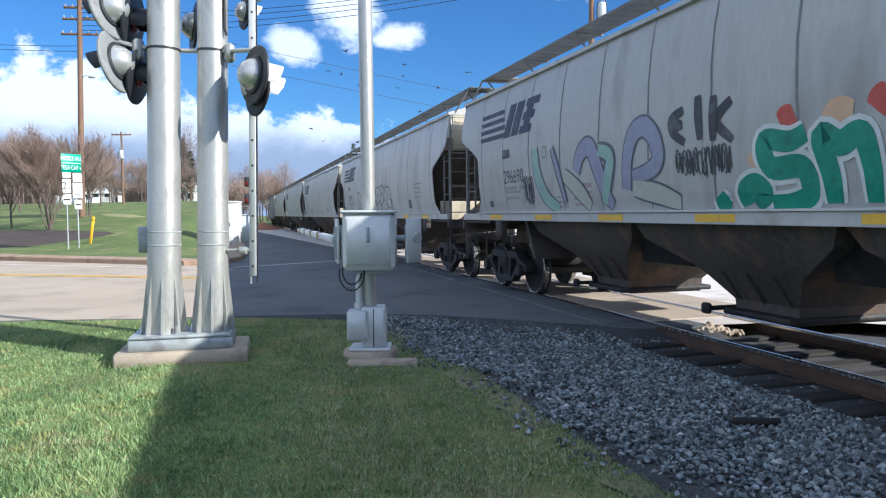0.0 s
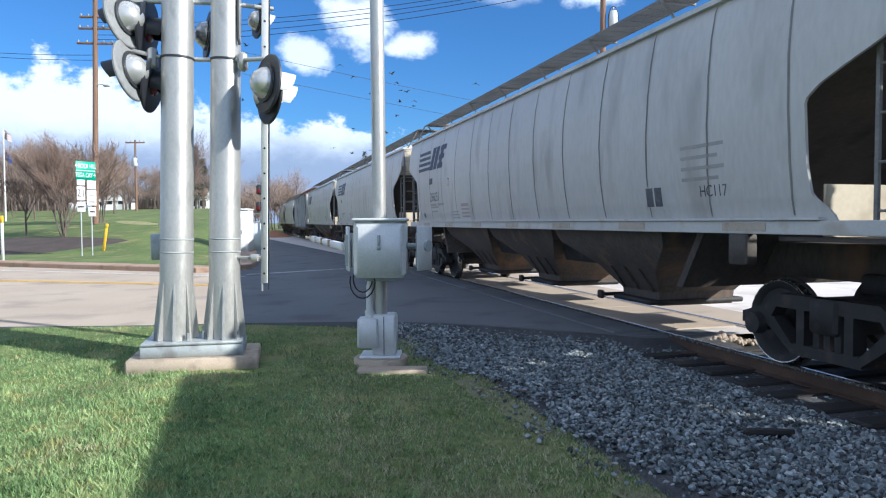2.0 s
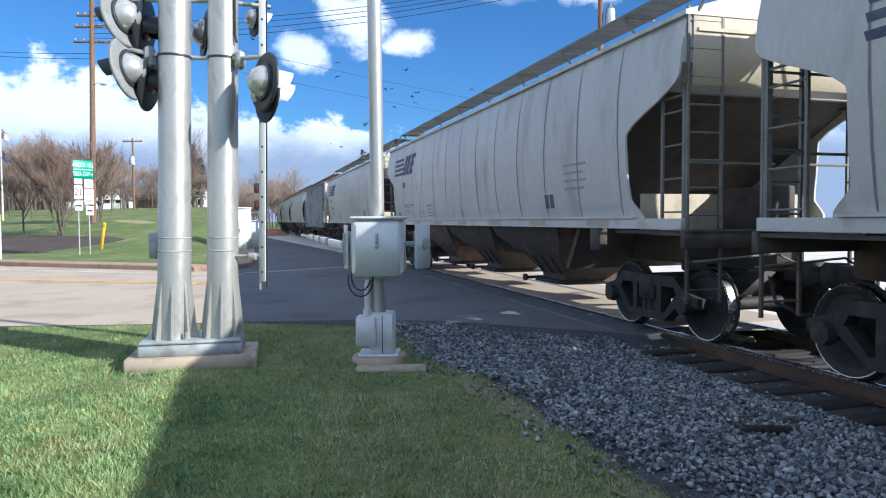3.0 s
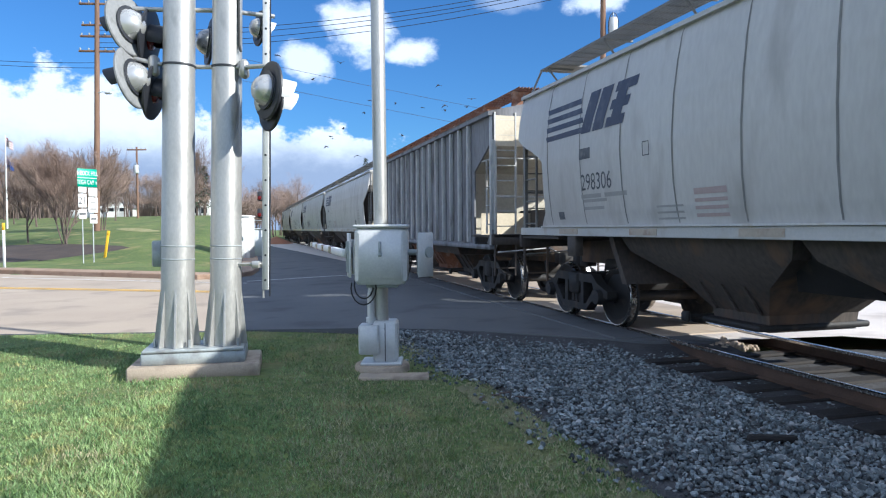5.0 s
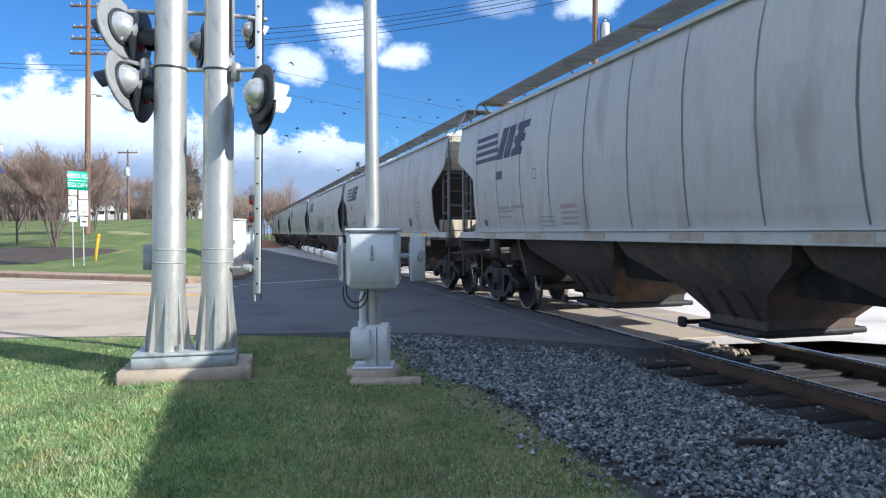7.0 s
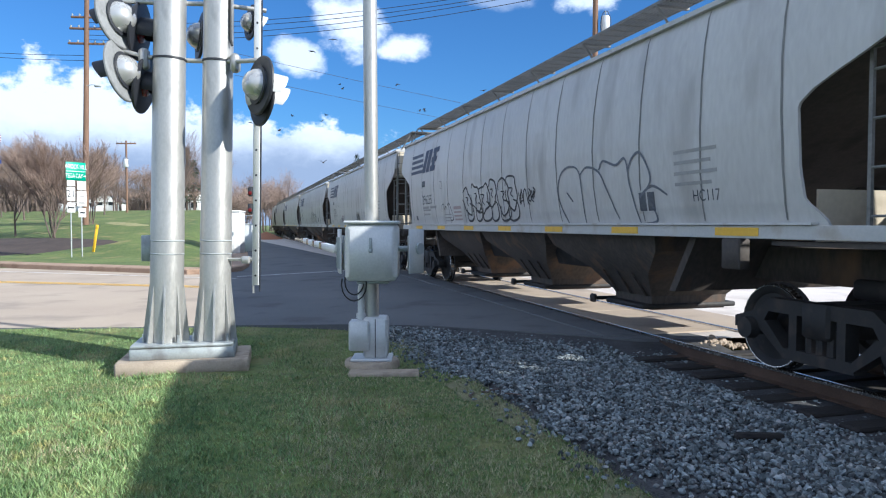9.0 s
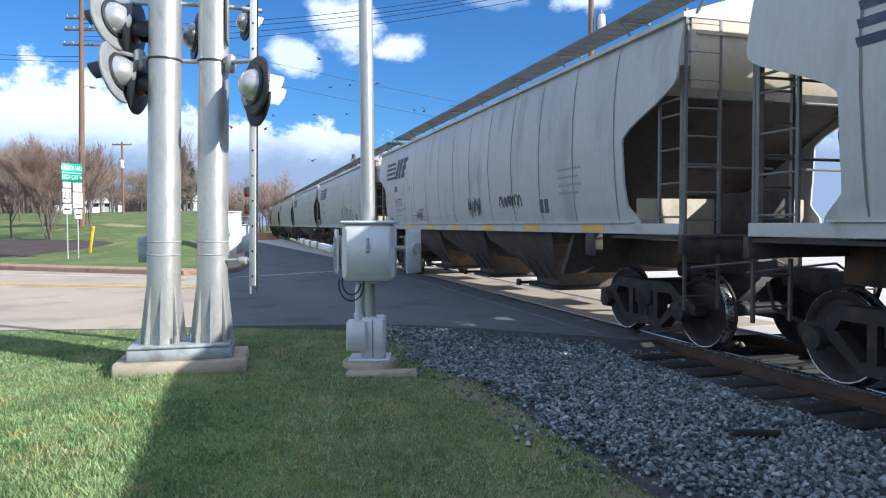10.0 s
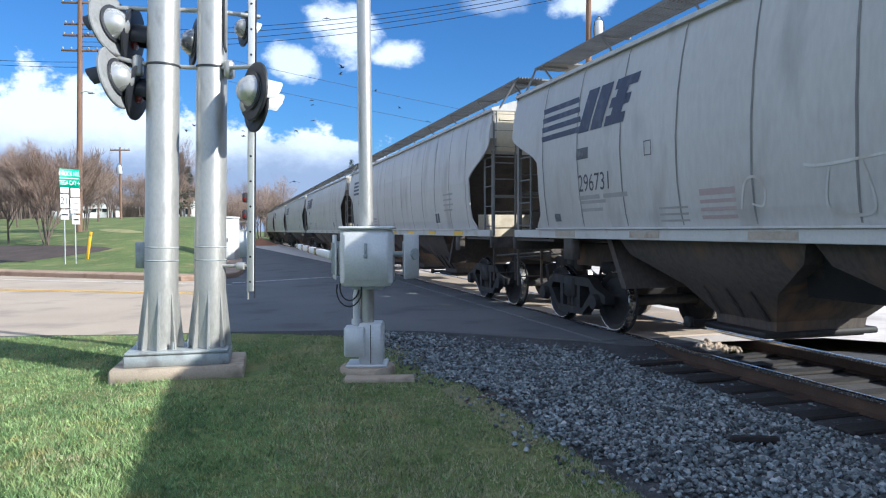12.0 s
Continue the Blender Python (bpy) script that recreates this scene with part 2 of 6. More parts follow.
    spray_mint=material("pale_green_spray_paint", (0.25, 0.42, 0.36), (0.36, 0.50, 0.44), 0.5, 0, 12, 2, 0.0, (0.30, 0.36, 0.42)),
    spray_white=material("white_spray_paint", (0.60, 0.62, 0.62), (0.72, 0.73, 0.73), 0.5, 0, 12, 2, 0.0),
    spray_red=material("red_spray_paint", (0.45, 0.06, 0.05), (0.55, 0.12, 0.08), 0.5, 0, 12, 2, 0.0),
    spray_peach=material("peach_spray_paint", (0.62, 0.40, 0.26), (0.70, 0.46, 0.30), 0.5, 0, 12, 2, 0.0),
    spray_violet=material("grey_violet_spray_paint", (0.26, 0.27, 0.38), (0.34, 0.35, 0.46), 0.5, 0, 12, 2, 0.0),
    bark=material("bare_bark", (0.085, 0.062, 0.052), (0.17, 0.13, 0.11), 0.9, 0, 20, 2, 0.3),
    twig=material("bare_twigs", (0.18, 0.13, 0.105), (0.32, 0.235, 0.19), 0.9, 0, 20, 0.6, 0.0, random_tint=0.25),
    brush=material("bare_brush", (0.085, 0.068, 0.058), (0.20, 0.155, 0.125), 0.95, 0, 20, 0.4, 0.0, random_tint=0.35, island=True),
    needle=material("evergreen_needles", (0.02, 0.045, 0.02), (0.05, 0.085, 0.035), 0.8, 0, 20, 1, 0.0),
    pole=material("weathered_pole_wood", (0.13, 0.075, 0.05), (0.24, 0.15, 0.10), 0.9, 0, 30, 2, 0.3, stretch=(6, 6, 0.5)),
    green=material("green_sign_sheeting", (0.0, 0.27, 0.17), (0.01, 0.34, 0.22), 0.4, 0, 20, 2, 0.0),
    white=material("white_paint", (0.70, 0.70, 0.69), (0.80, 0.80, 0.79), 0.5, 0, 30, 2, 0.05),
    yellow=material("yellow_marker_plastic", (0.70, 0.40, 0.01), (0.78, 0.47, 0.02), 0.5, 0, 20, 2, 0.0),
    roofing=material("grey_shingle", (0.09, 0.085, 0.085), (0.16, 0.15, 0.15), 0.9, 0, 20, 2, 0.3),
    glass=material("dark_window_glass", (0.02, 0.025, 0.03), (0.04, 0.045, 0.05), 0.08, 0, 5, 2, 0.0),
    blueflag=material("blue_flag_cloth", (0.01, 0.03, 0.14), (0.02, 0.05, 0.20), 0.8, 0, 20, 2, 0.0),
    clay=material("bare_red_clay", (0.30, 0.12, 0.06), (0.42, 0.19, 0.10), 0.95, 0, 10, 0.7, 0.4),
    bird=material("black_feathers", (0.012, 0.012, 0.014), (0.03, 0.03, 0.032), 0.7, 0, 20, 2, 0.0),
)


# ---- mesh tools ----
class Shape:
    """Vertices and faces gathered for one mesh."""

    def __init__(self):
        self.v, self.f = [], []

    def add(self, verts, faces):
        k = len(self.v)
        self.v += [tuple(p) for p in verts]
        self.f += [tuple(i + k for i in q) for q in faces]
        return self

    def box(self, x0, x1, y0, y1, z0, z1, m=None, chamfer=0.0):
        c = min(chamfer, (x1 - x0) / 3, (y1 - y0) / 3, (z1 - z0) / 3)
        if c > 0:
            def ring(z, i):
                a, b, d, e = x0 + i, x1 - i, y0 + i, y1 - i
                return [(a + c, d, z), (b - c, d, z), (b, d + c, z), (b, e - c, z), (b - c, e, z), (a + c, e, z), (a, e - c, z), (a, d + c, z)]
            rings = [ring(z0, c * 0.7), ring(z0 + c, 0), ring(z1 - c, 0), ring(z1, c * 0.7)]
            if m:
                rings = [[m @ Vector(p) for p in r] for r in rings]
            return self.loft(rings)
        p = [(x, y, z) for z in (z0, z1) for y in (y0, y1) for x in (x0, x1)]
        if m:
            p = [m @ Vector(q) for q in p]
        return self.add(p, [(0, 2, 3, 1), (4, 5, 7, 6), (0, 1, 5, 4), (2, 6, 7, 3), (0, 4, 6, 2), (1, 3, 7, 5)])

    def loft(self, rings, caps=True, close=True):
        n = len(rings[0])
        v = [p for r in rings for p in r]
        f = []
        for i in range(len(rings) - 1):
            for j in range(n if close else n - 1):
                a, b = i * n + j, i * n + (j + 1) % n
                f.append((a, b, b + n, a + n))
        if caps:
            f.append(tuple(reversed(range(n))))
            f.append(tuple(range((len(rings) - 1) * n, len(rings) * n)))
        return self.add(v, f)

    def rod(self, a, b, r0, r1=None, n=8, caps=True):
        a, b = Vector(a), Vector(b)
        r1 = r0 if r1 is None else r1
        q = (b - a).to_track_quat("Z", "Y")
        rings = []
        for p, r in ((a, r0), (b, r1)):
            rings.append([p + q @ Vector((r * math.cos(2 * math.pi * i / n), r * math.sin(2 * math.pi * i / n), 0)) for i in range(n)])
        return self.loft(rings, caps)

    def pipe(self, pts, r, n=6):
        pts = [Vector(p) for p in pts]
        rings, side = [], None
        for i, p in enumerate(pts):
            d = (pts[min(i + 1, len(pts) - 1)] - pts[max(i - 1, 0)]).normalized()
            side = (d.orthogonal() if side is None else side - d * side.dot(d)).normalized()
            s2 = d.cross(side)
            rings.append([p + side * (r * math.cos(2 * math.pi * k / n)) + s2 * (r * math.sin(2 * math.pi * k / n)) for k in range(n)])
        return self.loft(rings)

    def lathe(self, profile, n=16, m=None, caps=True):
        """Turns (radius, height) pairs round z."""
        rings = [[Vector((max(r, 1e-4) * math.cos(2 * math.pi * i / n), max(r, 1e-4) * math.sin(2 * math.pi * i / n), z)) for i in range(n)] for r, z in profile]
        if m:
            rings = [[m @ p for p in r] for r in rings]
        return self.loft(rings, caps)

    def mesh(self, name, smooth=40):
        me = bpy.data.meshes.new(name)
        me.from_pydata(self.v, [], self.f)
        me.validate()
        if smooth:
            me.polygons.foreach_set("use_smooth", [True] * len(me.polygons))
            me.set_sharp_from_angle(angle=radians(smooth))
        me.update()
        return me


def part(name, shape, mat, parent=None, label="", smooth=40):
    me = shape if isinstance(shape, bpy.types.Mesh) else shape.mesh(name, smooth)
    if not me.materials:
        me.materials.append(mat)
    ob = new(name, me)
    ob.parent = parent
    if label:
        ob["label"] = label
    return ob


def thing(name, m, label, category, group="", kind=""):
    ob = new(name)
    ob.empty_display_size = 0.2
    ob.matrix_basis = m
    return tagged(ob, label, category, group, kind)


def structure(name, shape, mat, label, category="", smooth=40, kind="structure"):
    return tagged(part(name, shape, mat, None, "", smooth), label, category or name, "", kind)


# ---- the lie of the land ----
AXIS = radians(16.0)


def at(lateral, depth):
    """Plan place from metres to the right of and along the line of sight."""
    return lateral * math.cos(AXIS) + depth * math.sin(AXIS), depth * math.cos(AXIS) - lateral * math.sin(AXIS)


def smooth(a, b, v):
    t = min(max((v - a) / (b - a), 0.0), 1.0)
    return t * t * (3 - 2 * t)


def beyond_kerb(x, y):
    return (x + 3.05) * 0.627 + (y - 25.95) * 0.779


HILL = ((-1e9, 0.0), (0.0, 0.0), (1.0, 0.12), (6.0, 0.16), (12.0, 0.95), (18.0, 1.6), (41.0, 3.2), (90.0, 4.6), (400.0, 6.0), (1e9, 6.0))


def land(x, y):
    """Height of the ground."""
    u = beyond_kerb(x, y)
    for (a, ha), (b, hb) in zip(HILL, HILL[1:]):
        if u <= b:
            h = ha + (hb - ha) * (u - a) / (b - a)
            break
    h *= smooth(0.2, -3.0, x)
    dip = 0.08 * smooth(2.45, 2.75, x) * smooth(10.6, 10.3, x) * smooth(12.0, 11.0, y)
    return -0.2 - dip + h + 0.05 * smooth(10.0, 11.8, y) * smooth(4.0, 0.0, x)


def road_height(x, y):
    return -0.03 - 0.10 * smooth(4.8, -1.0, x)


def sheet(xs, ys, height, keep=None):
    s = Shape()
    nx = len(xs)
    s.v = [(x, y, height(x, y)) for y in ys for x in xs]
    for j in range(len(ys) - 1):
        for i in range(nx - 1):
            if keep is None or keep((xs[i] + xs[i + 1]) / 2, (ys[j] + ys[j + 1]) / 2):
                s.f.append((j * nx + i, j * nx + i + 1, (j + 1) * nx + i + 1, (j + 1) * nx + i))
    return s


def steps(*spans):
    out = [spans[0][0]]
    for a, b, n in spans:
        out += [a + (b - a) * k / n for k in range(1, n + 1)]
    return out


def strip(points, across, height, lift):
    """A band laid on the ground between two polylines."""
    s = Shape()
    n = across + 1
    for p, q in points:
        for k in range(n):
            x, y = p[0] + (q[0] - p[0]) * k / across, p[1] + (q[1] - p[1]) * k / across
            s.v.append((x, y, height(x, y) + lift))
    for i in range(len(points) - 1):
        for k in range(across):
            a = i * n + k
            s.f.append((a, a + 1, a + n + 1, a + n))
    return s


def build_ground():
    xs = steps((-1500, -200, 6), (-200, -40, 16), (-40, -8, 32), (-8, 4, 48), (4, 60, 28), (60, 300, 8), (300, 1500, 5))
    ys = steps((-1500, -60, 5), (-60, 0, 12), (0, 14, 56), (14, 60, 60), (60, 160, 30), (160, 1600, 12))

    def h(x, y):
        flat = land(x, y)
        if beyond_kerb(x, y) > 0 and x < -0.5:
            return flat
        bumpy = 0.03 * (noise.noise((x * 0.9, y * 0.9, 0)) - 0.3) if -12 < x < 2.4 and -2 < y < 11.5 else 0
        return flat + bumpy

    structure("ground", sheet(xs, ys, h), M["lawn"], "green spring lawn rising to a low hill", "ground")

    near = [(-60, 36.0), (-20, 18.0), (-10, 14.6), (-3.9, 12.85), (-1.6, 12.3), (-0.1, 12.05), (1.9, 11.3), (3.0, 10.6), (4.2, 9.5), (5.3, 8.45), (6.4, 8.2), (8.2, 8.0), (10, 6.0), (12, 2.0), (14, -20), (16, -40)]
    far = [(-60, 71.7), (-20, 39.6), (-9.2, 30.9), (-3.05, 25.95), (-1.6, 24.8), (-0.6, 24.9), (0.2, 26.2), (0.5, 29), (0.6, 40), (0.8, 60), (1.0, 90), (40, 90), (60, 60), (60, 20), (60, -20), (60, -40)]
    # pale colour carries the sunlit tone and stops near the train's shadow edge
    structure("road", strip(list(zip(near[:6], far[:6])), 30, road_height, 0.0), M["street"], "pale asphalt street with its sunlit tone in the colour", "road")
    mid_near, mid_far = near[5:11], far[5:11]
    structure("crossing_road", strip(list(zip(mid_near, mid_far)), 40, road_height, -0.002), M["asphalt"], "dark patched asphalt of the crossing and the lane beside the track", "road")
    # paler than the street: the glare of full sun is in the colour
    structure("pavement", strip(list(zip(near[10:], far[10:])), 30, road_height, 0.0), M["apron"], "paving beyond the track with sun glare put into its pale colour", "pavement")

    skirt = Shape()
    skirt.loft([[(x, y, road_height(x, y) - 0.001) for x, y in near[:11]], [(x, y - 0.05, -0.24) for x, y in near[:11]]], False, False)
    structure("road_edge", skirt, M["asphalt"], "crumbling asphalt edge of the road", "road edge")

    # kerb along the far side of the street
    line = far[:9]
    s = Shape()
    pr = [(0.0, -0.06), (0.0, 0.15), (0.03, 0.18), (0.30, 0.19), (0.75, 0.20), (0.75, -0.06)]
    rings = []
    for i, p in enumerate(line):
        a, b = Vector(line[max(i - 1, 0)]), Vector(line[min(i + 1, len(line) - 1)])
        d = (b - a).normalized()
        nrm = Vector((-d.y, d.x))
        rings.append([(p[0] + nrm.x * o, p[1] + nrm.y * o, road_height(*p) + z) for o, z in pr])
    s.loft(rings)
    structure("kerb", s, M["kerb"], "brownish concrete kerb along the lawn", "kerb")

    def paint(name, mat, a, b, w, label):
        a, b = Vector(a), Vector(b)
        n = Vector((-(b - a).y, (b - a).x)).normalized() * w / 2
        pts = [((a + (b - a) * k / 12) - n, (a + (b - a) * k / 12) + n) for k in range(13)]
        structure(name, strip([((p.x, p.y), (q.x, q.y)) for p, q in pts], 1, road_height, 0.006), mat, label, "road marking")

    for o in (0.0, 0.28):
        paint("yellow_line", M["line_yellow"], at(-16, 21.0 + o), at(-6.2, 18.6 + o), 0.2, "worn yellow centre line on the street")
    paint("white_line", M["line_white"], at(-16, 25.0), at(-6.2, 21.6), 0.12, "worn white edge line on the street")
    # this second strip imitates a sun streak on the asphalt in white
    paint("white_line", M["line_white"], at(-6.4, 22.4), at(-2.2, 24.5), 0.12, "white strip painted in for a streak of sun across the lane")

    # worn verge between lawn and ballast
    verge = []
    for k in range(41):
        y = -2 + 13.2 * k / 40
        wob = 0.22 * math.sin(y * 1.7) + 0.15 * math.sin(y * 4.1 + 1) + 0.08 * math.sin(y * 9.3)
        verge.append(((2.34 + 0.7 * wob, y), (2.74, y)))
    structure("worn_verge", strip(verge, 8, land, 0.003), M["verge"], "bare brownish soil where the lawn wears thin", "verge")

    # mulch bed and straw on the slope
    def patch(name, mat, cx, cy, rx, ry, turn, lift, label, category):
        s = Shape()
        ring_n = 28
        for r in (0.0, 0.35, 0.7, 1.0):
            for k in range(ring_n):
                a = 2 * math.pi * k / ring_n
                q = r * (1 + 0.18 * noise.noise((math.cos(a) * 1.5 + cx, math.sin(a) * 1.5, 2)))
                dx, dy = rx * q * math.cos(a), ry * q * math.sin(a)
                x = cx + dx * math.cos(turn) - dy * math.sin(turn)
                y = cy + dx * math.sin(turn) + dy * math.cos(turn)
                s.v.append((x, y, land(x, y) + lift * (1.05 - r * 1.05)))
        for i in range(3):
            for k in range(ring_n):
                a, b = i * ring_n + k, i * ring_n + (k + 1) % ring_n
                s.f.append((a, b, b + ring_n, a + ring_n))
        structure(name, s, mat, label, category)

    x, y = at(-27.6, 38.5)
    patch("mulch_bed", M["mulch"], x, y, 9.6, 4.6, radians(-22), 0.14, "dark bark mulch bed round young trees", "mulch bed")
    x, y = at(-22.6, 51.0)
    patch("straw_patch", M["straw"], x, y, 0.8, 4.4, radians(24), 0.10, "bare straw-coloured patch on the lawn", "straw patch")
    patch("clay_bank", M["clay"], 3.4, 84, 2.2, 7.0, 0.0, 0.9, "bare red clay bank beside the track", "clay bank")


build_ground()


# ---- track ----
TRACK_X, BEND_AT, BEND_R = 6.4, 95.0, 250.0


def rail_line(s):
    """Place and heading (to the right) along the track's centre line, s metres out."""
    if s < BEND_AT:
        return Vector((TRACK_X, s)), 0.0
    a = (s - BEND_AT) / BEND_R
    return Vector((TRACK_X + BEND_R * (1 - math.cos(a)), BEND_AT + BEND_R * math.sin(a))), a


def build_track():
    stations = [-40, 0, 20, 60, 94] + [95 + 5 * k for k in range(30)]
    head = [(-0.036, -0.035), (-0.036, -0.006), (-0.028, 0.0), (0.028, 0.0), (0.036, -0.006), (0.036, -0.035)]
    web = [(-0.07, -0.175), (-0.07, -0.163), (-0.012, -0.145), (-0.012, -0.04), (0.012, -0.04), (0.012, -0.145), (0.07, -0.163), (0.07, -0.175)]

    def run(profile, offset):
        rings = []
        for s in stations:
            p, a = rail_line(s)
            rings.append([(p.x + (offset + o) * math.cos(a), p.y - (offset + o) * math.sin(a), z) for o, z in profile])
        return Shape().loft(rings)

    for side in (-0.755, 0.755):
        r = thing("rail", Matrix(), "rust-brown steel rail with a polished running surface", "rail", "rails of the track", "structure")
        part("rail_web", run(web, side), M["rail"], r)
        part("rail_head", run(head, side), M["railhead"], r, "polished rail head")
    bed = Shape()
    rings = []
    for y in (-40, 0, 4, 7, 8.0):
        rings.append([(x, y - max(x - 5, 0) * 0.05, z) for x, z in ((2.5, -0.26), (2.8, -0.205), (4.2, -0.195), (5.0, -0.19), (7.9, -0.19), (9.0, -0.22), (10.5, -0.32))])
    bed.loft(rings, False, False)
    far_bed = []
    for s in stations[3:]:
        p, a = rail_line(s)
        far_bed.append([(p.x + o * math.cos(a), p.y - o * math.sin(a), z) for o, z in ((-2.0, -0.22), (-1.4, -0.16), (1.4, -0.16), (2.0, -0.22))])
    bed.loft(far_bed, False, False)
    tri = Shape()
    edge = [(2.45, 11.1), (3.0, 10.7), (3.6, 10.1), (4.2, 9.6), (4.8, 9.0), (5.3, 8.6), (6.4, 8.4)]
    tri.loft([[(x, 7.6, -0.2) for x, _ in edge], [(x, y - 0.9, -0.2) for x, y in edge], [(x, y, road_height(x, y) - 0.006) for x, y in edge]], False, False)
    bed.add(tri.v, tri.f)
    structure("ballast_bed", bed, M["ballast"], "dark grey bed of crushed stone under the track", "ballast")
    tie = Shape().box(-1.36, 1.3, -0.115, 0.115, -0.22, -0.166, chamfer=0.02).mesh("tie")
    tie.materials.append(M["tie"])
    plate = Shape().box(-0.18, 0.18, -0.09, 0.09, -0.0, 0.012, chamfer=0.004).mesh("tie_plate")
    plate.materials.append(M["rail"])
    rng = random.Random(5)
    k = 0
    y = -6.0
    while y < 7.9:
        t = thing("tie", pose(TRACK_X - 0.1 + rng.uniform(-0.08, 0.08), y, rng.uniform(0.0, 0.02), 0, 0, rng.uniform(-1.5, 1.5)), "black creosoted timber tie sunk in ballast", "railway tie", "ties under the rails")
        part("timber", tie, M["tie"], t)
        for side in (-0.655, 0.855):
            p = part("tie_plate", plate, M["rail"], t)
            p.location = (side, 0, -0.176)
        y += 0.53
    # crossing panels between and beside the rails
    for x0, x1 in ((5.0, 5.58), (5.74, 7.06), (7.22, 8.2)):
        s = Shape()
        for j in range(6):
            s.box(x0, x1, 8.75 + j * 2.6, 8.75 + j * 2.6 + 2.58, -0.2, -0.012, chamfer=0.015)
        # the two farther panels are pale to imitate sunlight under the wagons
        structure("crossing_panel", s, M["asphalt"] if x1 < 6 else M["street"], "worn asphalt crossing panels beside the rails" if x1 < 6 else "crossing panels between and beyond the rails, painted pale for sunlight", "crossing panel")
    # broken heap of asphalt at the end of the crossing
    heap = Shape()
    for k in range(260):
        a, r = rng.uniform(0, 6.3), rng.uniform(0, 0.45)
        w = rng.uniform(0.012, 0.045) * (1.5 if k < 12 else 1)
        c = Vector((6.4 + r * math.cos(a) * 1.2, 8.25 + r * math.sin(a) * 0.6, -0.18 + (0.45 - r) * 0.30))
        m = Matrix.Translation(c) @ Euler((rng.uniform(0, 6), rng.uniform(0, 6), rng.uniform(0, 6))).to_matrix().to_4x4()
        heap.box(-w, w, -w * 0.8, w * 0.8, -w * 0.5, w * 0.5, m, 0.02)
    tagged(part("rubble_heap", heap, M["street"]), "crumbled pale paving at the end of the crossing", "rubble", "", "stuff")
    # a length of old dark timber lying in the stones
    old = Shape().box(-0.20, 0.20, -0.035, 0.035, 0, 0.06, chamfer=0.015)
    ob = tagged(part("timber_offcut", old, M["tie"]), "short dark offcut of timber lying on the ballast", "timber offcut")
    ob.matrix_basis = pose(4.05, 4.62, -0.19, 3, 2, -14)
    for x, y, a, n in ((2.42, 6.70, 20, 4), (2.62, 6.58, -40, 3), (2.25, 6.55, 70, 3)):
        pts = [(0.06 * k, 0.03 * rng.uniform(-1, 1), 0.012 + 0.01 * rng.random()) for k in range(n + 1)]
        tw = tagged(part("fallen_twig", Shape().pipe(pts, 0.009, 6), M["bark"]), "short dark twig lying in worn grass", "twig", "fallen twigs")
        tw.matrix_basis = pose(x, y, -0.19, 0, 0, a)


build_track()


# ---- crossing signals ----
def signal_head(parent, lateral, depth, z, face, disc_back, r=0.30, hood_paint="black", tilt=0, size=1.0):
    """A flashing light: background disc, housing behind, two hoods before. face: degrees left of straight ahead."""
    m = pose(lateral, depth, z, 0, 0, face) @ pose(0, 0, 0, -90 - tilt, 0, 0) @ Matrix.Diagonal((size, size, size, 1))
    root = part("background_disc", Shape().lathe([(0, -0.012), (r * 0.97, -0.012), (r, 0.0), (r, 0.02), (r * 0.97, 0.026), (0, 0.026)], 32), disc_back, parent, "round signal backing disc")
    root.matrix_basis = m
    part("lamp_housing", Shape().lathe([(0, -0.19), (0.07, -0.182), (0.12, -0.155), (0.165, -0.095), (0.19, -0.03), (0.215, -0.025), (0.215, -0.013), (0, -0.013)], 24), M["dome"], root, "rounded aluminium lamp housing")
    part("gasket", Shape().lathe([(0.205, -0.040), (0.228, -0.036), (0.228, -0.028), (0.205, -0.026)], 24), M["black"], root, "black housing gasket")
    part("lens", Shape().lathe([(0, 0.03), (0.15, 0.03), (0.14, 0.05), (0.08, 0.07), (0, 0.075)], 20), M["red"], root, "dark red lens")
    rings = []
    for k in range(15):
        a = radians(-25 + 230 * k / 14)
        length = 0.33 - 0.18 * (1 - math.sin(a)) / 2
        rings.append([(rr * math.cos(a), -rr * math.sin(a), z0) for rr, z0 in ((0.165, 0.027), (0.165, length), (0.173, length), (0.173, 0.027))])
    hood = Shape().loft(rings)
    part("hood", hood, M[hood_paint], root, "curved visor hood")
    return root


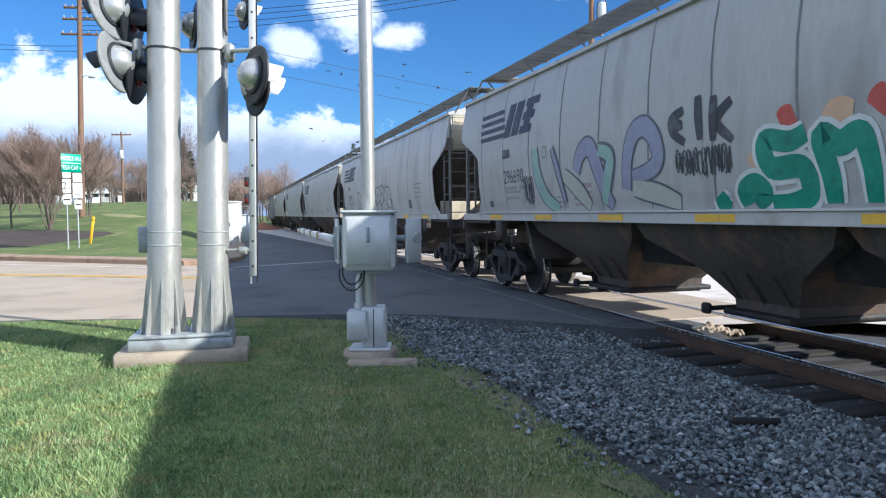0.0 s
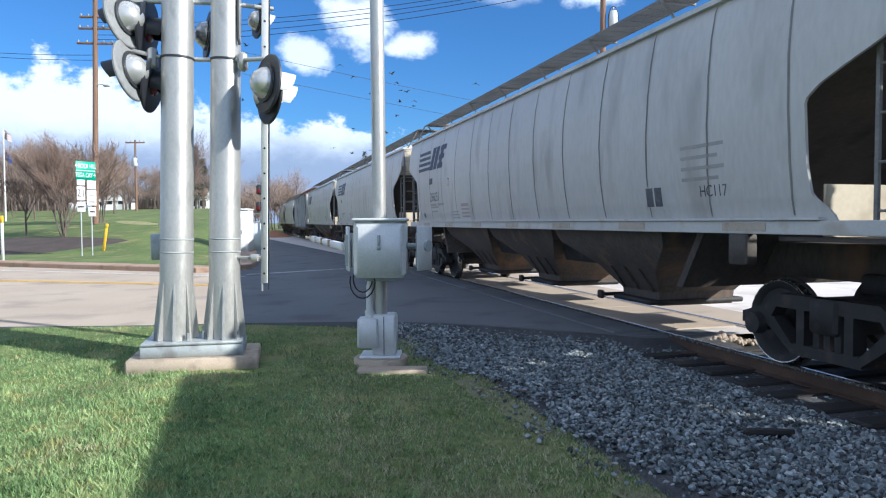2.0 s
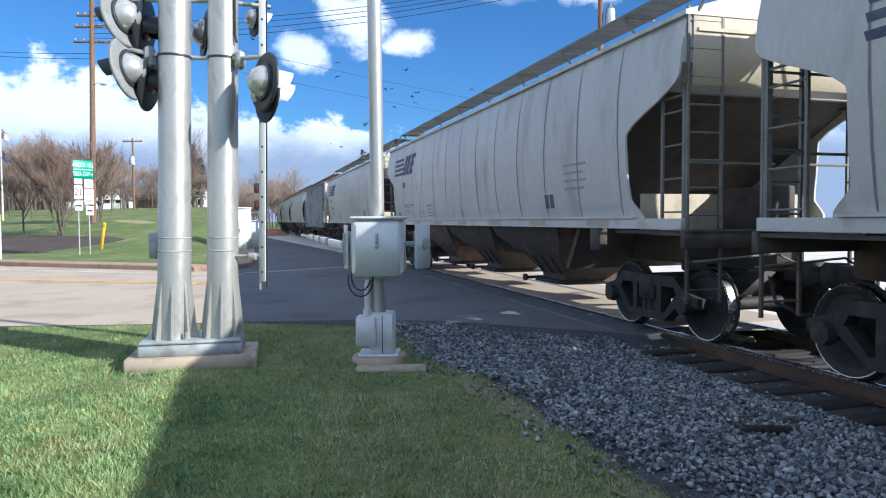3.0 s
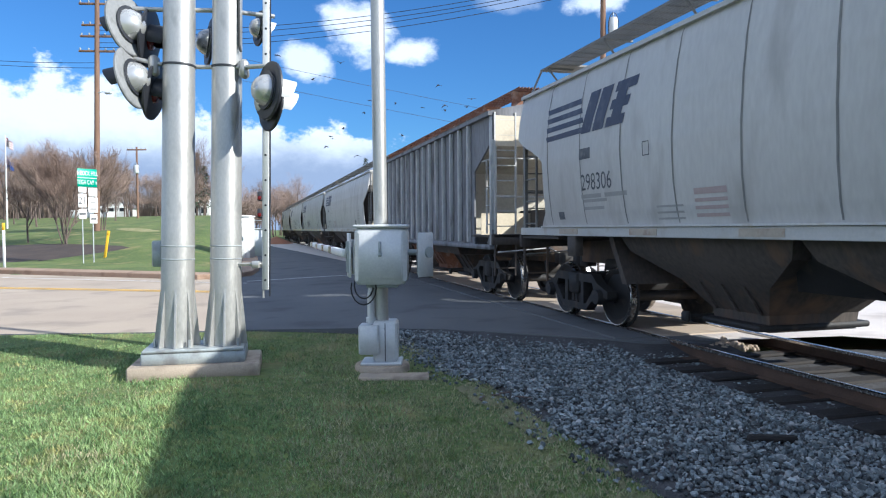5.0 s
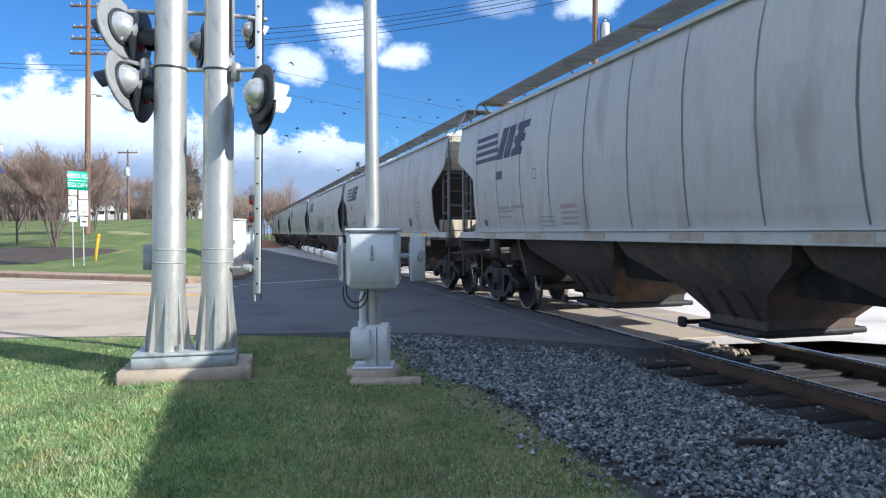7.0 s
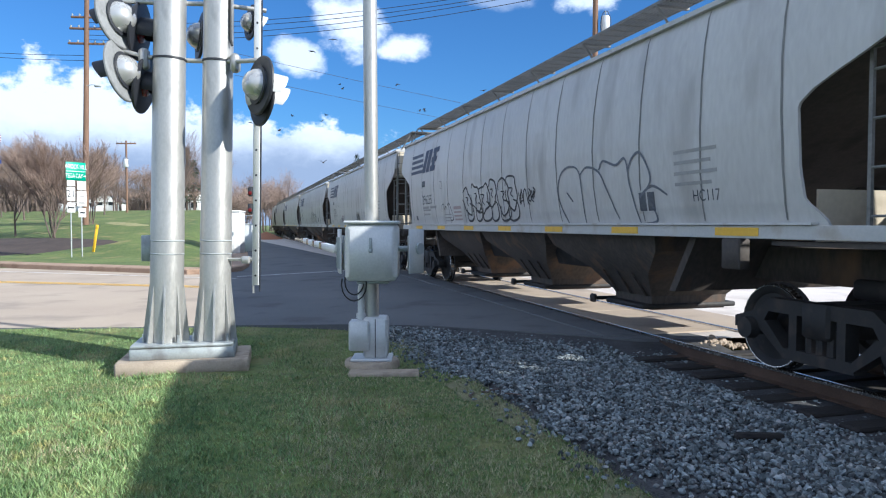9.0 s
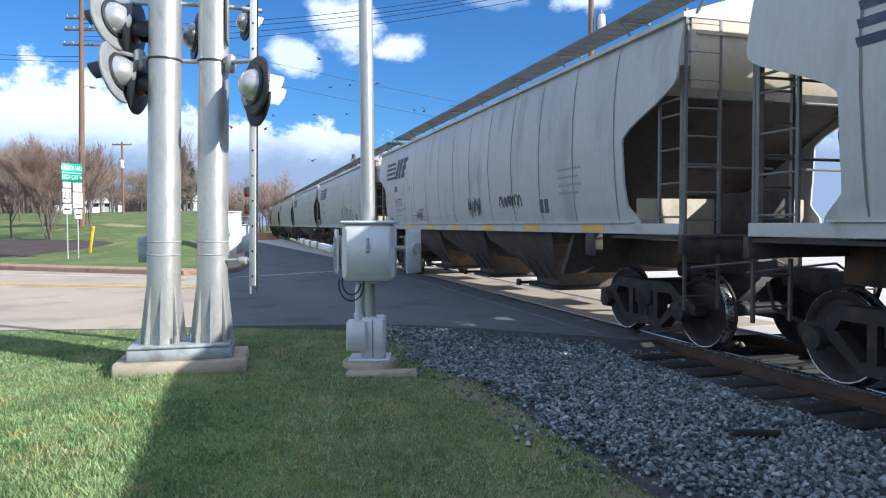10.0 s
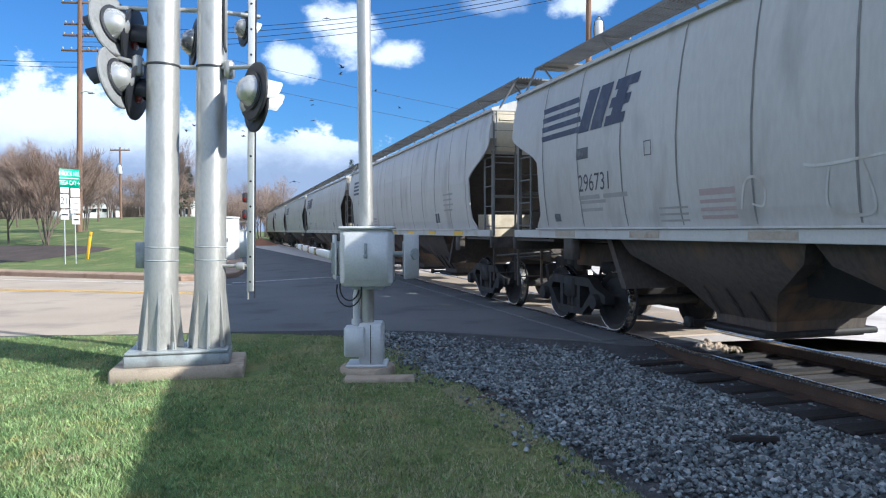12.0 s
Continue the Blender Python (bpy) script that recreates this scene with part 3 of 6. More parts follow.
def build_masts():
    x, y = at(-3.0, 8.55)
    t = thing("twin_signal_mast", pose(x, y, -0.2, 0, 0, -16), "two thick galvanised signal masts on one concrete footing", "signal mast")
    square = pose(-0.10, 0, 0, 0, 0, 13)
    part("footing", Shape().box(-0.72, 0.78, -0.42, 0.55, -0.05, 0.145, chamfer=0.02), M["concrete"], t, "weathered concrete footing").matrix_basis = square
    part("base_frame", Shape().box(-0.58, 0.61, -0.30, 0.40, 0.145, 0.285, chamfer=0.012), M["greysteel"], t, "grey steel base frame").matrix_basis = square
    part("base_plate", Shape().box(-0.565, 0.595, -0.31, 0.41, 0.289, 0.325, chamfer=0.008), M["greysteel"], t).matrix_basis = square
    for mx, r, lean in ((-0.315, 0.196, 1.35), (0.245, 0.188, 1.2)):
        mast = part("mast", Shape().lathe([(r, 0.0), (r, 1.45), (r * 0.985, 1.47), (r * 0.95, 4.2), (r * 0.93, 6.2), (r * 0.6, 6.25)], 40), M["galv"], t, "galvanised tubular mast")
        mast.matrix_basis = pose(mx, 0.05 + mx * 0.2, 0.325, 0, lean, 0)
        for k in range(8):
            fin = Shape()
            a = 2 * math.pi * k / 8 + 0.25
            m = pose(0, 0, 0, 0, 0, math.degrees(a))
            p = [(r * 0.98, -0.012, 0.0), (r + 0.075, -0.012, 0.0), (r + 0.07, -0.012, 0.05), (r * 0.99, -0.012, 0.72)]
            q = [(u, 0.012, w) for u, _, w in p]
            fin.loft([[m @ Vector(c) for c in p], [m @ Vector(c) for c in q]])
            part("gusset", fin, M["galv"], mast, "", 0)
        for z in (1.06, 1.22):
            part("weld_ring", Shape().lathe([(r, z), (r + 0.006, z + 0.006), (r + 0.006, z + 0.012), (r, z + 0.018)], 40), M["greysteel"], mast)
        part("band_clamp", Shape().lathe([(r * 0.955, 3.41), (r * 0.955 + 0.012, 3.412), (r * 0.955 + 0.012, 3.435), (r * 0.955, 3.437)], 40), M["black"], mast, "dark banding strap")
        for k in range(4):
            a = math.pi / 4 + k * math.pi / 2
            part("anchor_bolt", Shape().rod(((r + 0.10) * math.cos(a), (r + 0.10) * math.sin(a) * 0.8, 0.0), ((r + 0.10) * math.cos(a), (r + 0.10) * math.sin(a) * 0.8, 0.10), 0.017, 0.017, 6), M["greysteel"], mast)
    part("control_box", Shape().box(-0.60, -0.47, -0.05, 0.20, 1.30, 1.62, chamfer=0.015), M["greysteel"], t, "small dark grey control box")
    # lower clamps that carry the upright strut
    part("strut_bracket", Shape().pipe([(0.10, 0.05, 1.32), (0.47, 0.04, 1.32), (0.72, 0.08, 1.32)], 0.022).box(0.60, 0.70, 0.02, 0.14, 1.27, 1.36, chamfer=0.01), M["galv"], t, "clamped bracket")
    part("crossarm", Shape().pipe([(-0.78, -0.05, 3.84), (-0.5, 0.0, 3.78), (0.0, 0.05, 3.75), (0.5, 0.0, 3.73), (0.88, -0.2, 3.70)], 0.028, 10).pipe([(-0.78, -0.05, 3.68), (-0.5, 0.0, 3.67)], 0.028, 10).box(-0.60, -0.49, -0.07, 0.07, 3.63, 3.88, chamfer=0.03).box(0.50, 0.61, -0.07, 0.07, 3.60, 3.82, chamfer=0.03), M["galv"], t, "pipe crossarm with cast clamps")
    signal_head(t, -0.74, -0.14, 3.58, 84, M["disc"], 0.37, tilt=10)
    signal_head(t, -0.80, -0.10, 4.22, 74, M["disc"], 0.37, tilt=8)
    signal_head(t, -0.62, 0.16, 3.48, -86, M["black"], 0.36, tilt=12)
    signal_head(t, -0.68, 0.18, 4.14, -86, M["black"], 0.36, tilt=8)
    signal_head(t, 0.93, -0.34, 3.38, -51, M["black"], 0.345, "alu", 5)
    signal_head(t, 0.90, -0.10, 3.28, -53, M["black"], 0.345, "alu", 5)
    signal_head(t, 0.60, 0.55, 4.36, -56, M["black"], 0.345, "alu", 4, 0.66)
    signal_head(t, -0.05, 0.55, 4.18, -62, M["black"], 0.345, "alu", 6, 0.9)
    part("upper_crossarm", Shape().pipe([(-0.9, -0.02, 4.45), (-0.45, 0.05, 4.45), (0.3, 0.1, 4.45), (0.85, 0.35, 4.45)], 0.028, 10), M["galv"], t, "pipe crossarm")
    part("conduit", Shape().pipe([(0.50, 0.0, 6.0), (0.50, 0.0, 4.0), (0.52, 0.0, 3.92)], 0.016, 8), M["rubber"], t, "black flexible conduit")

    x, y = at(-2.257, 8.65)
    arm = thing("upright_strut", pose(x, y, -0.2, 0, 0.9, -16), "perforated pale metal strut standing upright beside the mast", "strut")
    arm_body = part("channel", Shape().box(-0.042, 0.042, -0.025, 0.025, 1.0, 6.0, chamfer=0.006), M["alu"], arm)
    for k in range(16):
        part("hole", Shape().rod((0, -0.0275, 1.12 + 0.31 * k), (0, -0.0255, 1.12 + 0.31 * k), 0.014, 0.014, 10), M["black"], arm_body)
    part("edge_strip", Shape().box(0.044, 0.054, -0.02, 0.02, 0.92, 6.0), M["black"], arm, "dark edge strip")
    for z in (2.16, 1.95):
        lamp = part("arm_light", Shape().box(-0.105, -0.045, -0.03, 0.05, z - 0.06, z + 0.06, chamfer=0.015), M["black"], arm, "small black warning light")
        part("lens", Shape().lathe([(0.026, 0), (0.022, 0.01), (0, 0.016)], 14, pose(-0.075, -0.03, z - 0.02, 90, 0, 0)), M["red"], lamp, "red lens")
    # the strut is held by the masts' bracket; a stub stands below it
    part("tip", Shape().rod((-0.03, 0, 0.90), (-0.03, 0, 1.0), 0.012), M["galv"], arm)


def build_gate():
    x, y = at(-0.79, 8.6)
    t = thing("gate_mechanism", pose(x, y, -0.2, 0, 0, -16), "silver crossing gate mechanism on a slim post", "gate mechanism")
    part("concrete_base", Shape().lathe([(0.34, -0.05), (0.34, 0.06), (0.32, 0.085), (0, 0.085)], 28), M["concrete"], t, "round concrete base")
    part("post", Shape().lathe([(0.085, 0.1), (0.085, 6.2), (0.05, 6.22)], 24), M["galv"], t, "galvanised post").rotation_euler = (0, radians(-0.3), 0)
    base = part("junction_base", Shape().box(-0.10, 0.20, -0.16, 0.16, 0.12, 0.62, chamfer=0.03), M["alu"], t, "cast aluminium junction base")
    part("door", Shape().box(-0.27, -0.02, -0.22, 0.05, 0.22, 0.58, chamfer=0.02), M["alu"], base, "junction box cover")
    part("flange", Shape().box(-0.25, 0.25, -0.2, 0.22, 0.085, 0.12, chamfer=0.01), M["alu"], base)
    part("joint", Shape().box(0.045, 0.055, -0.164, -0.160, 0.13, 0.60), M["black"], base)
    part("conduit", Shape().pipe([(-0.13, -0.05, 0.58), (-0.13, -0.05, 0.95), (-0.10, -0.02, 1.1)], 0.045, 12).rod((-0.13, -0.05, 0.60), (-0.13, -0.05, 0.66), 0.062, 0.062, 12), M["alu"], t, "metal conduit")
    case = part("case", Shape().box(-0.29, 0.33, -0.38, 0.20, 1.085, 1.76, chamfer=0.045), M["alu"], t, "cast aluminium mechanism case")
    part("lid_rim", Shape().box(-0.305, 0.345, -0.40, 0.215, 1.762, 1.80, chamfer=0.018), M["alu"], case, "overhanging lid")
    part("cover", Shape().box(-0.235, 0.275, -0.400, -0.378, 1.16, 1.70, chamfer=0.02), M["alu"], case, "raised front cover")
    part("latch", Shape().box(0.0, 0.035, -0.425, -0.40, 1.46, 1.60, chamfer=0.008).box(-0.005, 0.04, -0.43, -0.40, 1.42, 1.47, chamfer=0.008), M["greysteel"], case, "padlock hasp")
    part("base_rail", Shape().box(-0.16, 0.22, -0.3, 0.1, 1.045, 1.085, chamfer=0.01), M["greysteel"], case)
    for sgn, lx in ((-1, -0.39), (1, 0.56)):
        s = Shape()
        s.box(lx - 0.012, lx + 0.012, -0.26, 0.02, 1.16, 1.70, chamfer=0.008)
        s.box(lx + 0.05 * -sgn - 0.012, lx + 0.05 * -sgn + 0.012, -0.22, 0.02, 1.20, 1.62, chamfer=0.008)
        a = part("counterweight_arm" if sgn > 0 else "arm_bracket", s, M["alu"], t, "flat plates on the gate shaft")
        a.matrix_basis = pose(lx, -0.1, 0, 0, 0, -38 * sgn if sgn > 0 else 14) @ pose(-lx, 0.1, 0)
        part("shaft", Shape().rod((min(lx, 0.0), -0.08, 1.46), (max(lx, 0.0), -0.08, 1.46), 0.035, 0.035, 12), M["greysteel"], t, "gate shaft")
        part("hub", Shape().rod((lx - 0.04, -0.08, 1.46), (lx + 0.04, -0.08, 1.46), 0.07, 0.07, 14), M["greysteel"], a, "bolted hub")
        for k in range(3):
            part("stiffener", Shape().box(lx - 0.03, lx + 0.0, -0.24 + 0.1 * k, -0.225 + 0.1 * k, 1.22, 1.6), M["greysteel"], a)
    for lift, wide in ((0.0, 0.15), (0.035, 0.115)):
        cable = [(-0.19 + wide * math.cos(a), -0.30 + lift, 1.04 + lift + (wide + 0.05) * math.sin(a)) for a in [radians(20 - 22 * k) for k in range(11)]]
        part("cable", Shape().pipe(cable, 0.009, 8), M["rubber"], t, "looping black cable")
    # the lowered arm reaching away across the road
    arm = part("gate_arm", Shape().box(-0.48, -0.40, 0.05, 5.6, 1.40, 1.49, chamfer=0.01), M["white"], t, "long white gate arm lowered over the road")
    arm.matrix_basis = pose(-0.44, 0, 0, 0, 0, 15.0) @ pose(0.44, 0, 0)
    for k in range(4):
        part("red_band", Shape().box(-0.484, -0.396, 1.5 + 1.2 * k, 1.8 + 1.2 * k, 1.396, 1.494), M["red"], arm, "red reflective band")

    x, y = at(-0.62, 8.12)
    slab = tagged(part("concrete_slab", Shape().box(-0.40, 0.42, -0.13, 0.12, -0.04, 0.035, chamfer=0.012), M["concrete"]), "small weathered concrete slab set in the grass", "slab")
    slab.matrix_basis = pose(x, y, -0.2, 0, 0, -14)


build_masts()
build_gate()


# ---- the train ----
SPEED = 15.0
WIDTHS = ((1.55, 1.44), (1.75, 1.49), (2.1, 1.54), (2.6, 1.57), (3.1, 1.555), (3.5, 1.51), (3.8, 1.45), (3.92, 1.40))


def side_width(z):
    for (a, wa), (b, wb) in zip(WIDTHS, WIDTHS[1:]):
        if z <= b:
            return wa + (wb - wa) * max(z - a, 0) / (b - a)
    return WIDTHS[-1][1]


def on_side(y, z, lift):
    """A point on the side of the hopper that faces the crossing."""
    return -side_width(z) - lift, y, z


def ribbon(shape, pts, width, lift):
    """A painted stroke on the car side through (y, z) points."""
    n = len(pts)
    v, f = [], []
    for i, (y, z) in enumerate(pts):
        a, b = Vector(pts[max(i - 1, 0)]), Vector(pts[min(i + 1, n - 1)])
        d = (b - a)
        d = d.normalized() if d.length > 1e-6 else Vector((1, 0))
        w = width * (0.7 + 0.3 * math.sin(3.1 * i / max(n - 1, 1) + 0.2))
        for sgn in (-0.5, 0.5):
            v.append(on_side(y - d.y * w * sgn, min(max(z + d.x * w * sgn, 1.56), 3.88), lift))
    for i in range(n - 1):
        f.append((2 * i, 2 * i + 1, 2 * i + 3, 2 * i + 2))
    shape.add(v, f)


def panel(shape, y0, y1, z0, z1, lift, slant=0.0):
    n = 4
    v = []
    for k in range(n + 1):
        z = z0 + (z1 - z0) * k / n
        v += [on_side(y0 - slant * (z - z0), z, lift), on_side(y1 - slant * (z - z0), z, lift)]
    shape.add(v, [(2 * k, 2 * k + 1, 2 * k + 3, 2 * k + 2) for k in range(n)])


def wheelset_mesh():
    s = Shape()
    r = 0.457
    for sgn in (-1, 1):
        prof = [(0.09, -0.09), (0.10, 0.07), (0.17, 0.03), (0.36, 0.02), (0.385, 0.045), (0.44, 0.055), (0.455, 0.045), (0.46, -0.05), (0.485, -0.062), (0.485, -0.085), (0.38, -0.085), (0.34, -0.03), (0.17, -0.03), (0.12, -0.09)]
        m = pose(sgn * 0.755, 0, 0, 0, 90 * sgn, 0)
        s.lathe([(q, w) for q, w in prof], 28, m)
    s.rod((-1.02, 0, 0), (1.02, 0, 0), 0.085, 0.085, 12)
    for sgn in (-1, 1):
        for k in range(3):
            a = 2 * math.pi * k / 3
            s.rod((sgn * 1.0, 0.05 * math.cos(a), 0.05 * math.sin(a)), (sgn * 1.06, 0.05 * math.cos(a), 0.05 * math.sin(a)), 0.016, 0.016, 6)
    plain = len(s.f)
    for sgn in (-1, 1):
        s.lathe([(0.459, -0.05), (0.4635, -0.048), (0.4595, 0.042), (0.455, 0.045)], 28, pose(sgn * 0.755, 0, 0, 0, 90 * sgn, 0), False)
        s.lathe([(0.437, 0.053), (0.438, 0.0575), (0.447, 0.0595), (0.452, 0.05)], 28, pose(sgn * 0.755, 0, 0, 0, 90 * sgn, 0), False)
    me = s.mesh("wheelset")
    me.materials.append(M["truck"])
    me.materials.append(M["tread"])
    for p in me.polygons[plain:]:
        p.material_index = 1
    return me


def truck_side_mesh(sgn):
    s = Shape()
    x0, x1 = (0.93, 1.09) if sgn > 0 else (-1.09, -0.93)

    def plate(poly, a=x0, b=x1):
        s.loft([[(a, y, z) for y, z in poly], [(b, y, z) for y, z in poly]])

    plate([(-1.12, 0.56), (-1.12, 0.44), (-0.72, 0.50), (-0.62, 0.66), (0.62, 0.66), (0.72, 0.50), (1.12, 0.44), (1.12, 0.56), (0.80, 0.66), (0.62, 0.80), (-0.62, 0.80), (-0.80, 0.66)])
    plate([(-0.80, 0.50), (-0.42, 0.22), (-0.34, 0.24), (-0.66, 0.56)])
    plate([(0.66, 0.56), (0.34, 0.24), (0.42, 0.22), (0.80, 0.50)])
    plate([(-0.44, 0.20), (0.44, 0.20), (0.40, 0.31), (-0.40, 0.31)])
    plate([(-0.34, 0.30), (-0.24, 0.30), (-0.24, 0.68), (-0.34, 0.68)])
    plate([(0.24, 0.30), (0.34, 0.30), (0.34, 0.68), (0.24, 0.68)])
    for y in (-0.13, 0.0, 0.13):
        s.rod(((x0 + x1) / 2, y, 0.31), ((x0 + x1) / 2, y, 0.56), 0.055, 0.055, 8)
    for y in (-0.88, 0.88):
        s.rod((x1 - 0.02 if sgn > 0 else x0 + 0.02, y, 0.457), (x1 + 0.08 if sgn > 0 else x0 - 0.08, y, 0.457), 0.125, 0.11, 14)
    return s.mesh("side_frame")


SHARED = dict(wheels=wheelset_mesh(), side_l=truck_side_mesh(-1), side_r=truck_side_mesh(1),
              bolster=Shape().box(-1.12, 1.12, -0.17, 0.17, 0.46, 0.80, chamfer=0.03).box(-0.35, 0.35, -0.3, 0.3, 0.80, 1.0, chamfer=0.03).mesh("bolster"))


def add_truck(car, y):
    t = part("truck", SHARED["bolster"], M["truck"], car, "grimy cast-steel truck")
    t.location = (0, y, 0)
    part("side_frame", SHARED["side_l"], M["truck"], t)
    part("side_frame", SHARED["side_r"], M["truck"], t)
    for dy in (-0.88, 0.88):
        w = part("wheelset", SHARED["wheels"], M["truck"], t, "steel wheels on an axle")
        w.location = (0, dy, 0.457)
        w["spins"] = 1
    return t


def ladder(parent, x, y, z0, z1, along, width, n, mat, label="grey corner ladder"):
    """Two stiles and n rungs. along: 'x' or 'y', the way the rungs run."""
    s = Shape()
    d = Vector((1, 0, 0)) if along == "x" else Vector((0, 1, 0))
    a, b = Vector((x, y, 0)), Vector((x, y, 0)) + d * width
    for p in (a, b):
        s.box(p.x - 0.016, p.x + 0.016, p.y - 0.018, p.y + 0.018, z0, z1)
    for k in range(n):
        z = z0 + (z1 - z0) * (k + 0.5) / n
        s.rod((a.x, a.y, z), (b.x, b.y, z), 0.013, 0.013, 6)
    part("ladder", s, mat, parent, label)


def car_ends(car, half, top, mat):
    """Platform, ladders, rails, coupler and brake gear at both ends."""
    for sgn in (-1, 1):
        e = half - 0.55
        f = Shape()
        f.box(-1.46, 1.46, min(sgn * (e - 1.6), sgn * e), max(sgn * (e - 1.6), sgn * e), 1.36, 1.40)
        f.box(-1.50, 1.50, min(sgn * (e - 0.08), sgn * e), max(sgn * (e - 0.08), sgn * e), 1.20, 1.42, chamfer=0.01)
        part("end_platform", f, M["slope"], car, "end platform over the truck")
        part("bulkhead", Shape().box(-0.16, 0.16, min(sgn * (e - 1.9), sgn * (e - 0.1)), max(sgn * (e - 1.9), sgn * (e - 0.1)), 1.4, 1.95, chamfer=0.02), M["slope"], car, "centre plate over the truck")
        # made-up cream plate in place of sunlight on the low slope sheet
        part("end_plate", Shape().box(-1.34, 1.34, *sorted((sgn * (e - 1.16), sgn * (e - 1.19))), 1.402, 1.88), M["cream"], car, "added pale plate that imitates the sunlit foot of the slope sheet")
        for side in (-1, 1):
            x = side * 1.42
            ladder(car, x - (0.46 if side > 0 else 0), sgn * (e - 0.06), 1.43, top, "x", 0.46, 8, mat)
            # lower steps take a darker colour to imitate shade below the platform
            ladder(car, x - (0.46 if side > 0 else 0), sgn * (e - 0.06), 0.55, 1.19, "x", 0.46, 2, M["under"], "stirrup step darkened for the shade below the platform")
            ladder(car, x, sgn * (e - 0.62) if sgn > 0 else sgn * (e - 0.10), 1.43, 3.02, "y", 0.46 if sgn < 0 else 0.50, 4, mat)
            part("grab_rail", Shape().pipe([(side * 1.42, sgn * (e - 1.1), 3.0), (side * 1.42, sgn * (e - 0.06), 3.0), (side * 0.2, sgn * (e - 0.06), 3.0)], 0.016), mat, car, "grab rail")
            part("grab_rail", Shape().pipe([(side * 1.42, sgn * (e - 0.06), 2.2), (side * 0.2, sgn * (e - 0.06), 2.2)], 0.016), mat, car, "grab rail")
        c = Shape()
        c.box(-0.11, 0.11, min(sgn * e, sgn * (half - 0.22)), max(sgn * e, sgn * (half - 0.22)), 0.80, 1.02, chamfer=0.02)
        c.box(-0.16, 0.13, min(sgn * (half - 0.26), sgn * (half - 0.01)), max(sgn * (half - 0.26), sgn * (half - 0.01)), 0.76, 1.04, chamfer=0.05)
        part("coupler", c, M["truck"], car, "grimy knuckle coupler")
        h = Shape().pipe([(0.32 * sgn, sgn * (e + 0.02), 0.85), (0.34 * sgn, sgn * (e + 0.15), 0.55), (0.20 * sgn, sgn * (half - 0.12), 0.42), (0.05 * sgn, sgn * (half - 0.02), 0.45)], 0.025)
        part("air_hose", h, M["rubber"], car, "black rubber air hose")
        part("uncoupling_lever", Shape().pipe([(-1.40, sgn * (e + 0.05), 1.05), (-0.25, sgn * (e + 0.06), 1.12), (0.0, sgn * (e + 0.1), 1.0)], 0.014), mat, car)
    # brake gear on the trailing end
    e = half - 0.55
    b = Shape().box(-0.15, 0.15, e - 0.16, e - 0.02, 2.36, 2.62, chamfer=0.03)
    b.rod((0.5, e - 0.12, 1.4), (0.5, e - 0.12, 3.2), 0.035, 0.035, 10)
    b.box(0.28, 0.62, e - 0.2, e - 0.05, 1.5, 2.0, chamfer=0.04)
    part("brake_housing", b, M["under"], car, "dark brake housing and chain guard")
    w = Shape()
    pts = [(0.28 * math.cos(a), e + 0.02, 2.48 + 0.28 * math.sin(a)) for a in [2 * math.pi * k / 16 for k in range(17)]]
    w.pipe(pts, 0.014)
    for k in range(4):
        a = math.pi / 4 + math.pi / 2 * k
        w.rod((0, e + 0.0, 2.48), (0.28 * math.cos(a), e + 0.02, 2.48 + 0.28 * math.sin(a)), 0.01, 0.01, 5)
    part("brake_wheel", w, mat, car, "round hand-brake wheel")


def outlet(y0, y1, z1, bottom, mat, car):
    """One discharge hopper: side sheets that taper to a long trough with a sliding gate."""
    ym, full = (y0 + y1) / 2, (y1 - y0) / 2
    mid, low = 0.86, bottom + 0.20
    rings = [[(-x, ym - h, z), (x, ym - h, z), (x, ym + h, z), (-x, ym + h, z)]
             for x, h, z in ((0.62, 0.48, bottom), (0.64, 0.50, low), (0.90, full * 0.50, mid), (1.24, full * 0.93, z1 - 0.2), (1.33, full, z1))]
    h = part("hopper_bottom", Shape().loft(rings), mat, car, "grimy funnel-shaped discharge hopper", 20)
    g = Shape().box(-0.80, 0.80, ym - 0.52, ym + 0.52, bottom + 0.02, bottom + 0.09, chamfer=0.015)
    g.rod((-1.0, ym + 0.58, bottom + 0.08), (1.0, ym + 0.58, bottom + 0.08), 0.03, 0.03, 8)
    for x in (-1.02, 0.96):
        g.box(x, x + 0.07, ym + 0.51, ym + 0.65, bottom + 0.02, bottom + 0.15, chamfer=0.02)
    part("outlet_gate", g, M["truck"], h, "sliding outlet gate")
    for k in range(3):
        y = ym - 0.4 + 0.4 * k
        part("stiffener", Shape().loft([[(-0.90, y - 0.02, mid), (-0.93, y - 0.02, mid), (-0.93, y + 0.02, mid), (-0.90, y + 0.02, mid)], [(-0.65, y - 0.02, low), (-0.69, y - 0.02, low), (-0.69, y + 0.02, low), (-0.65, y + 0.02, low)]]), mat, h)


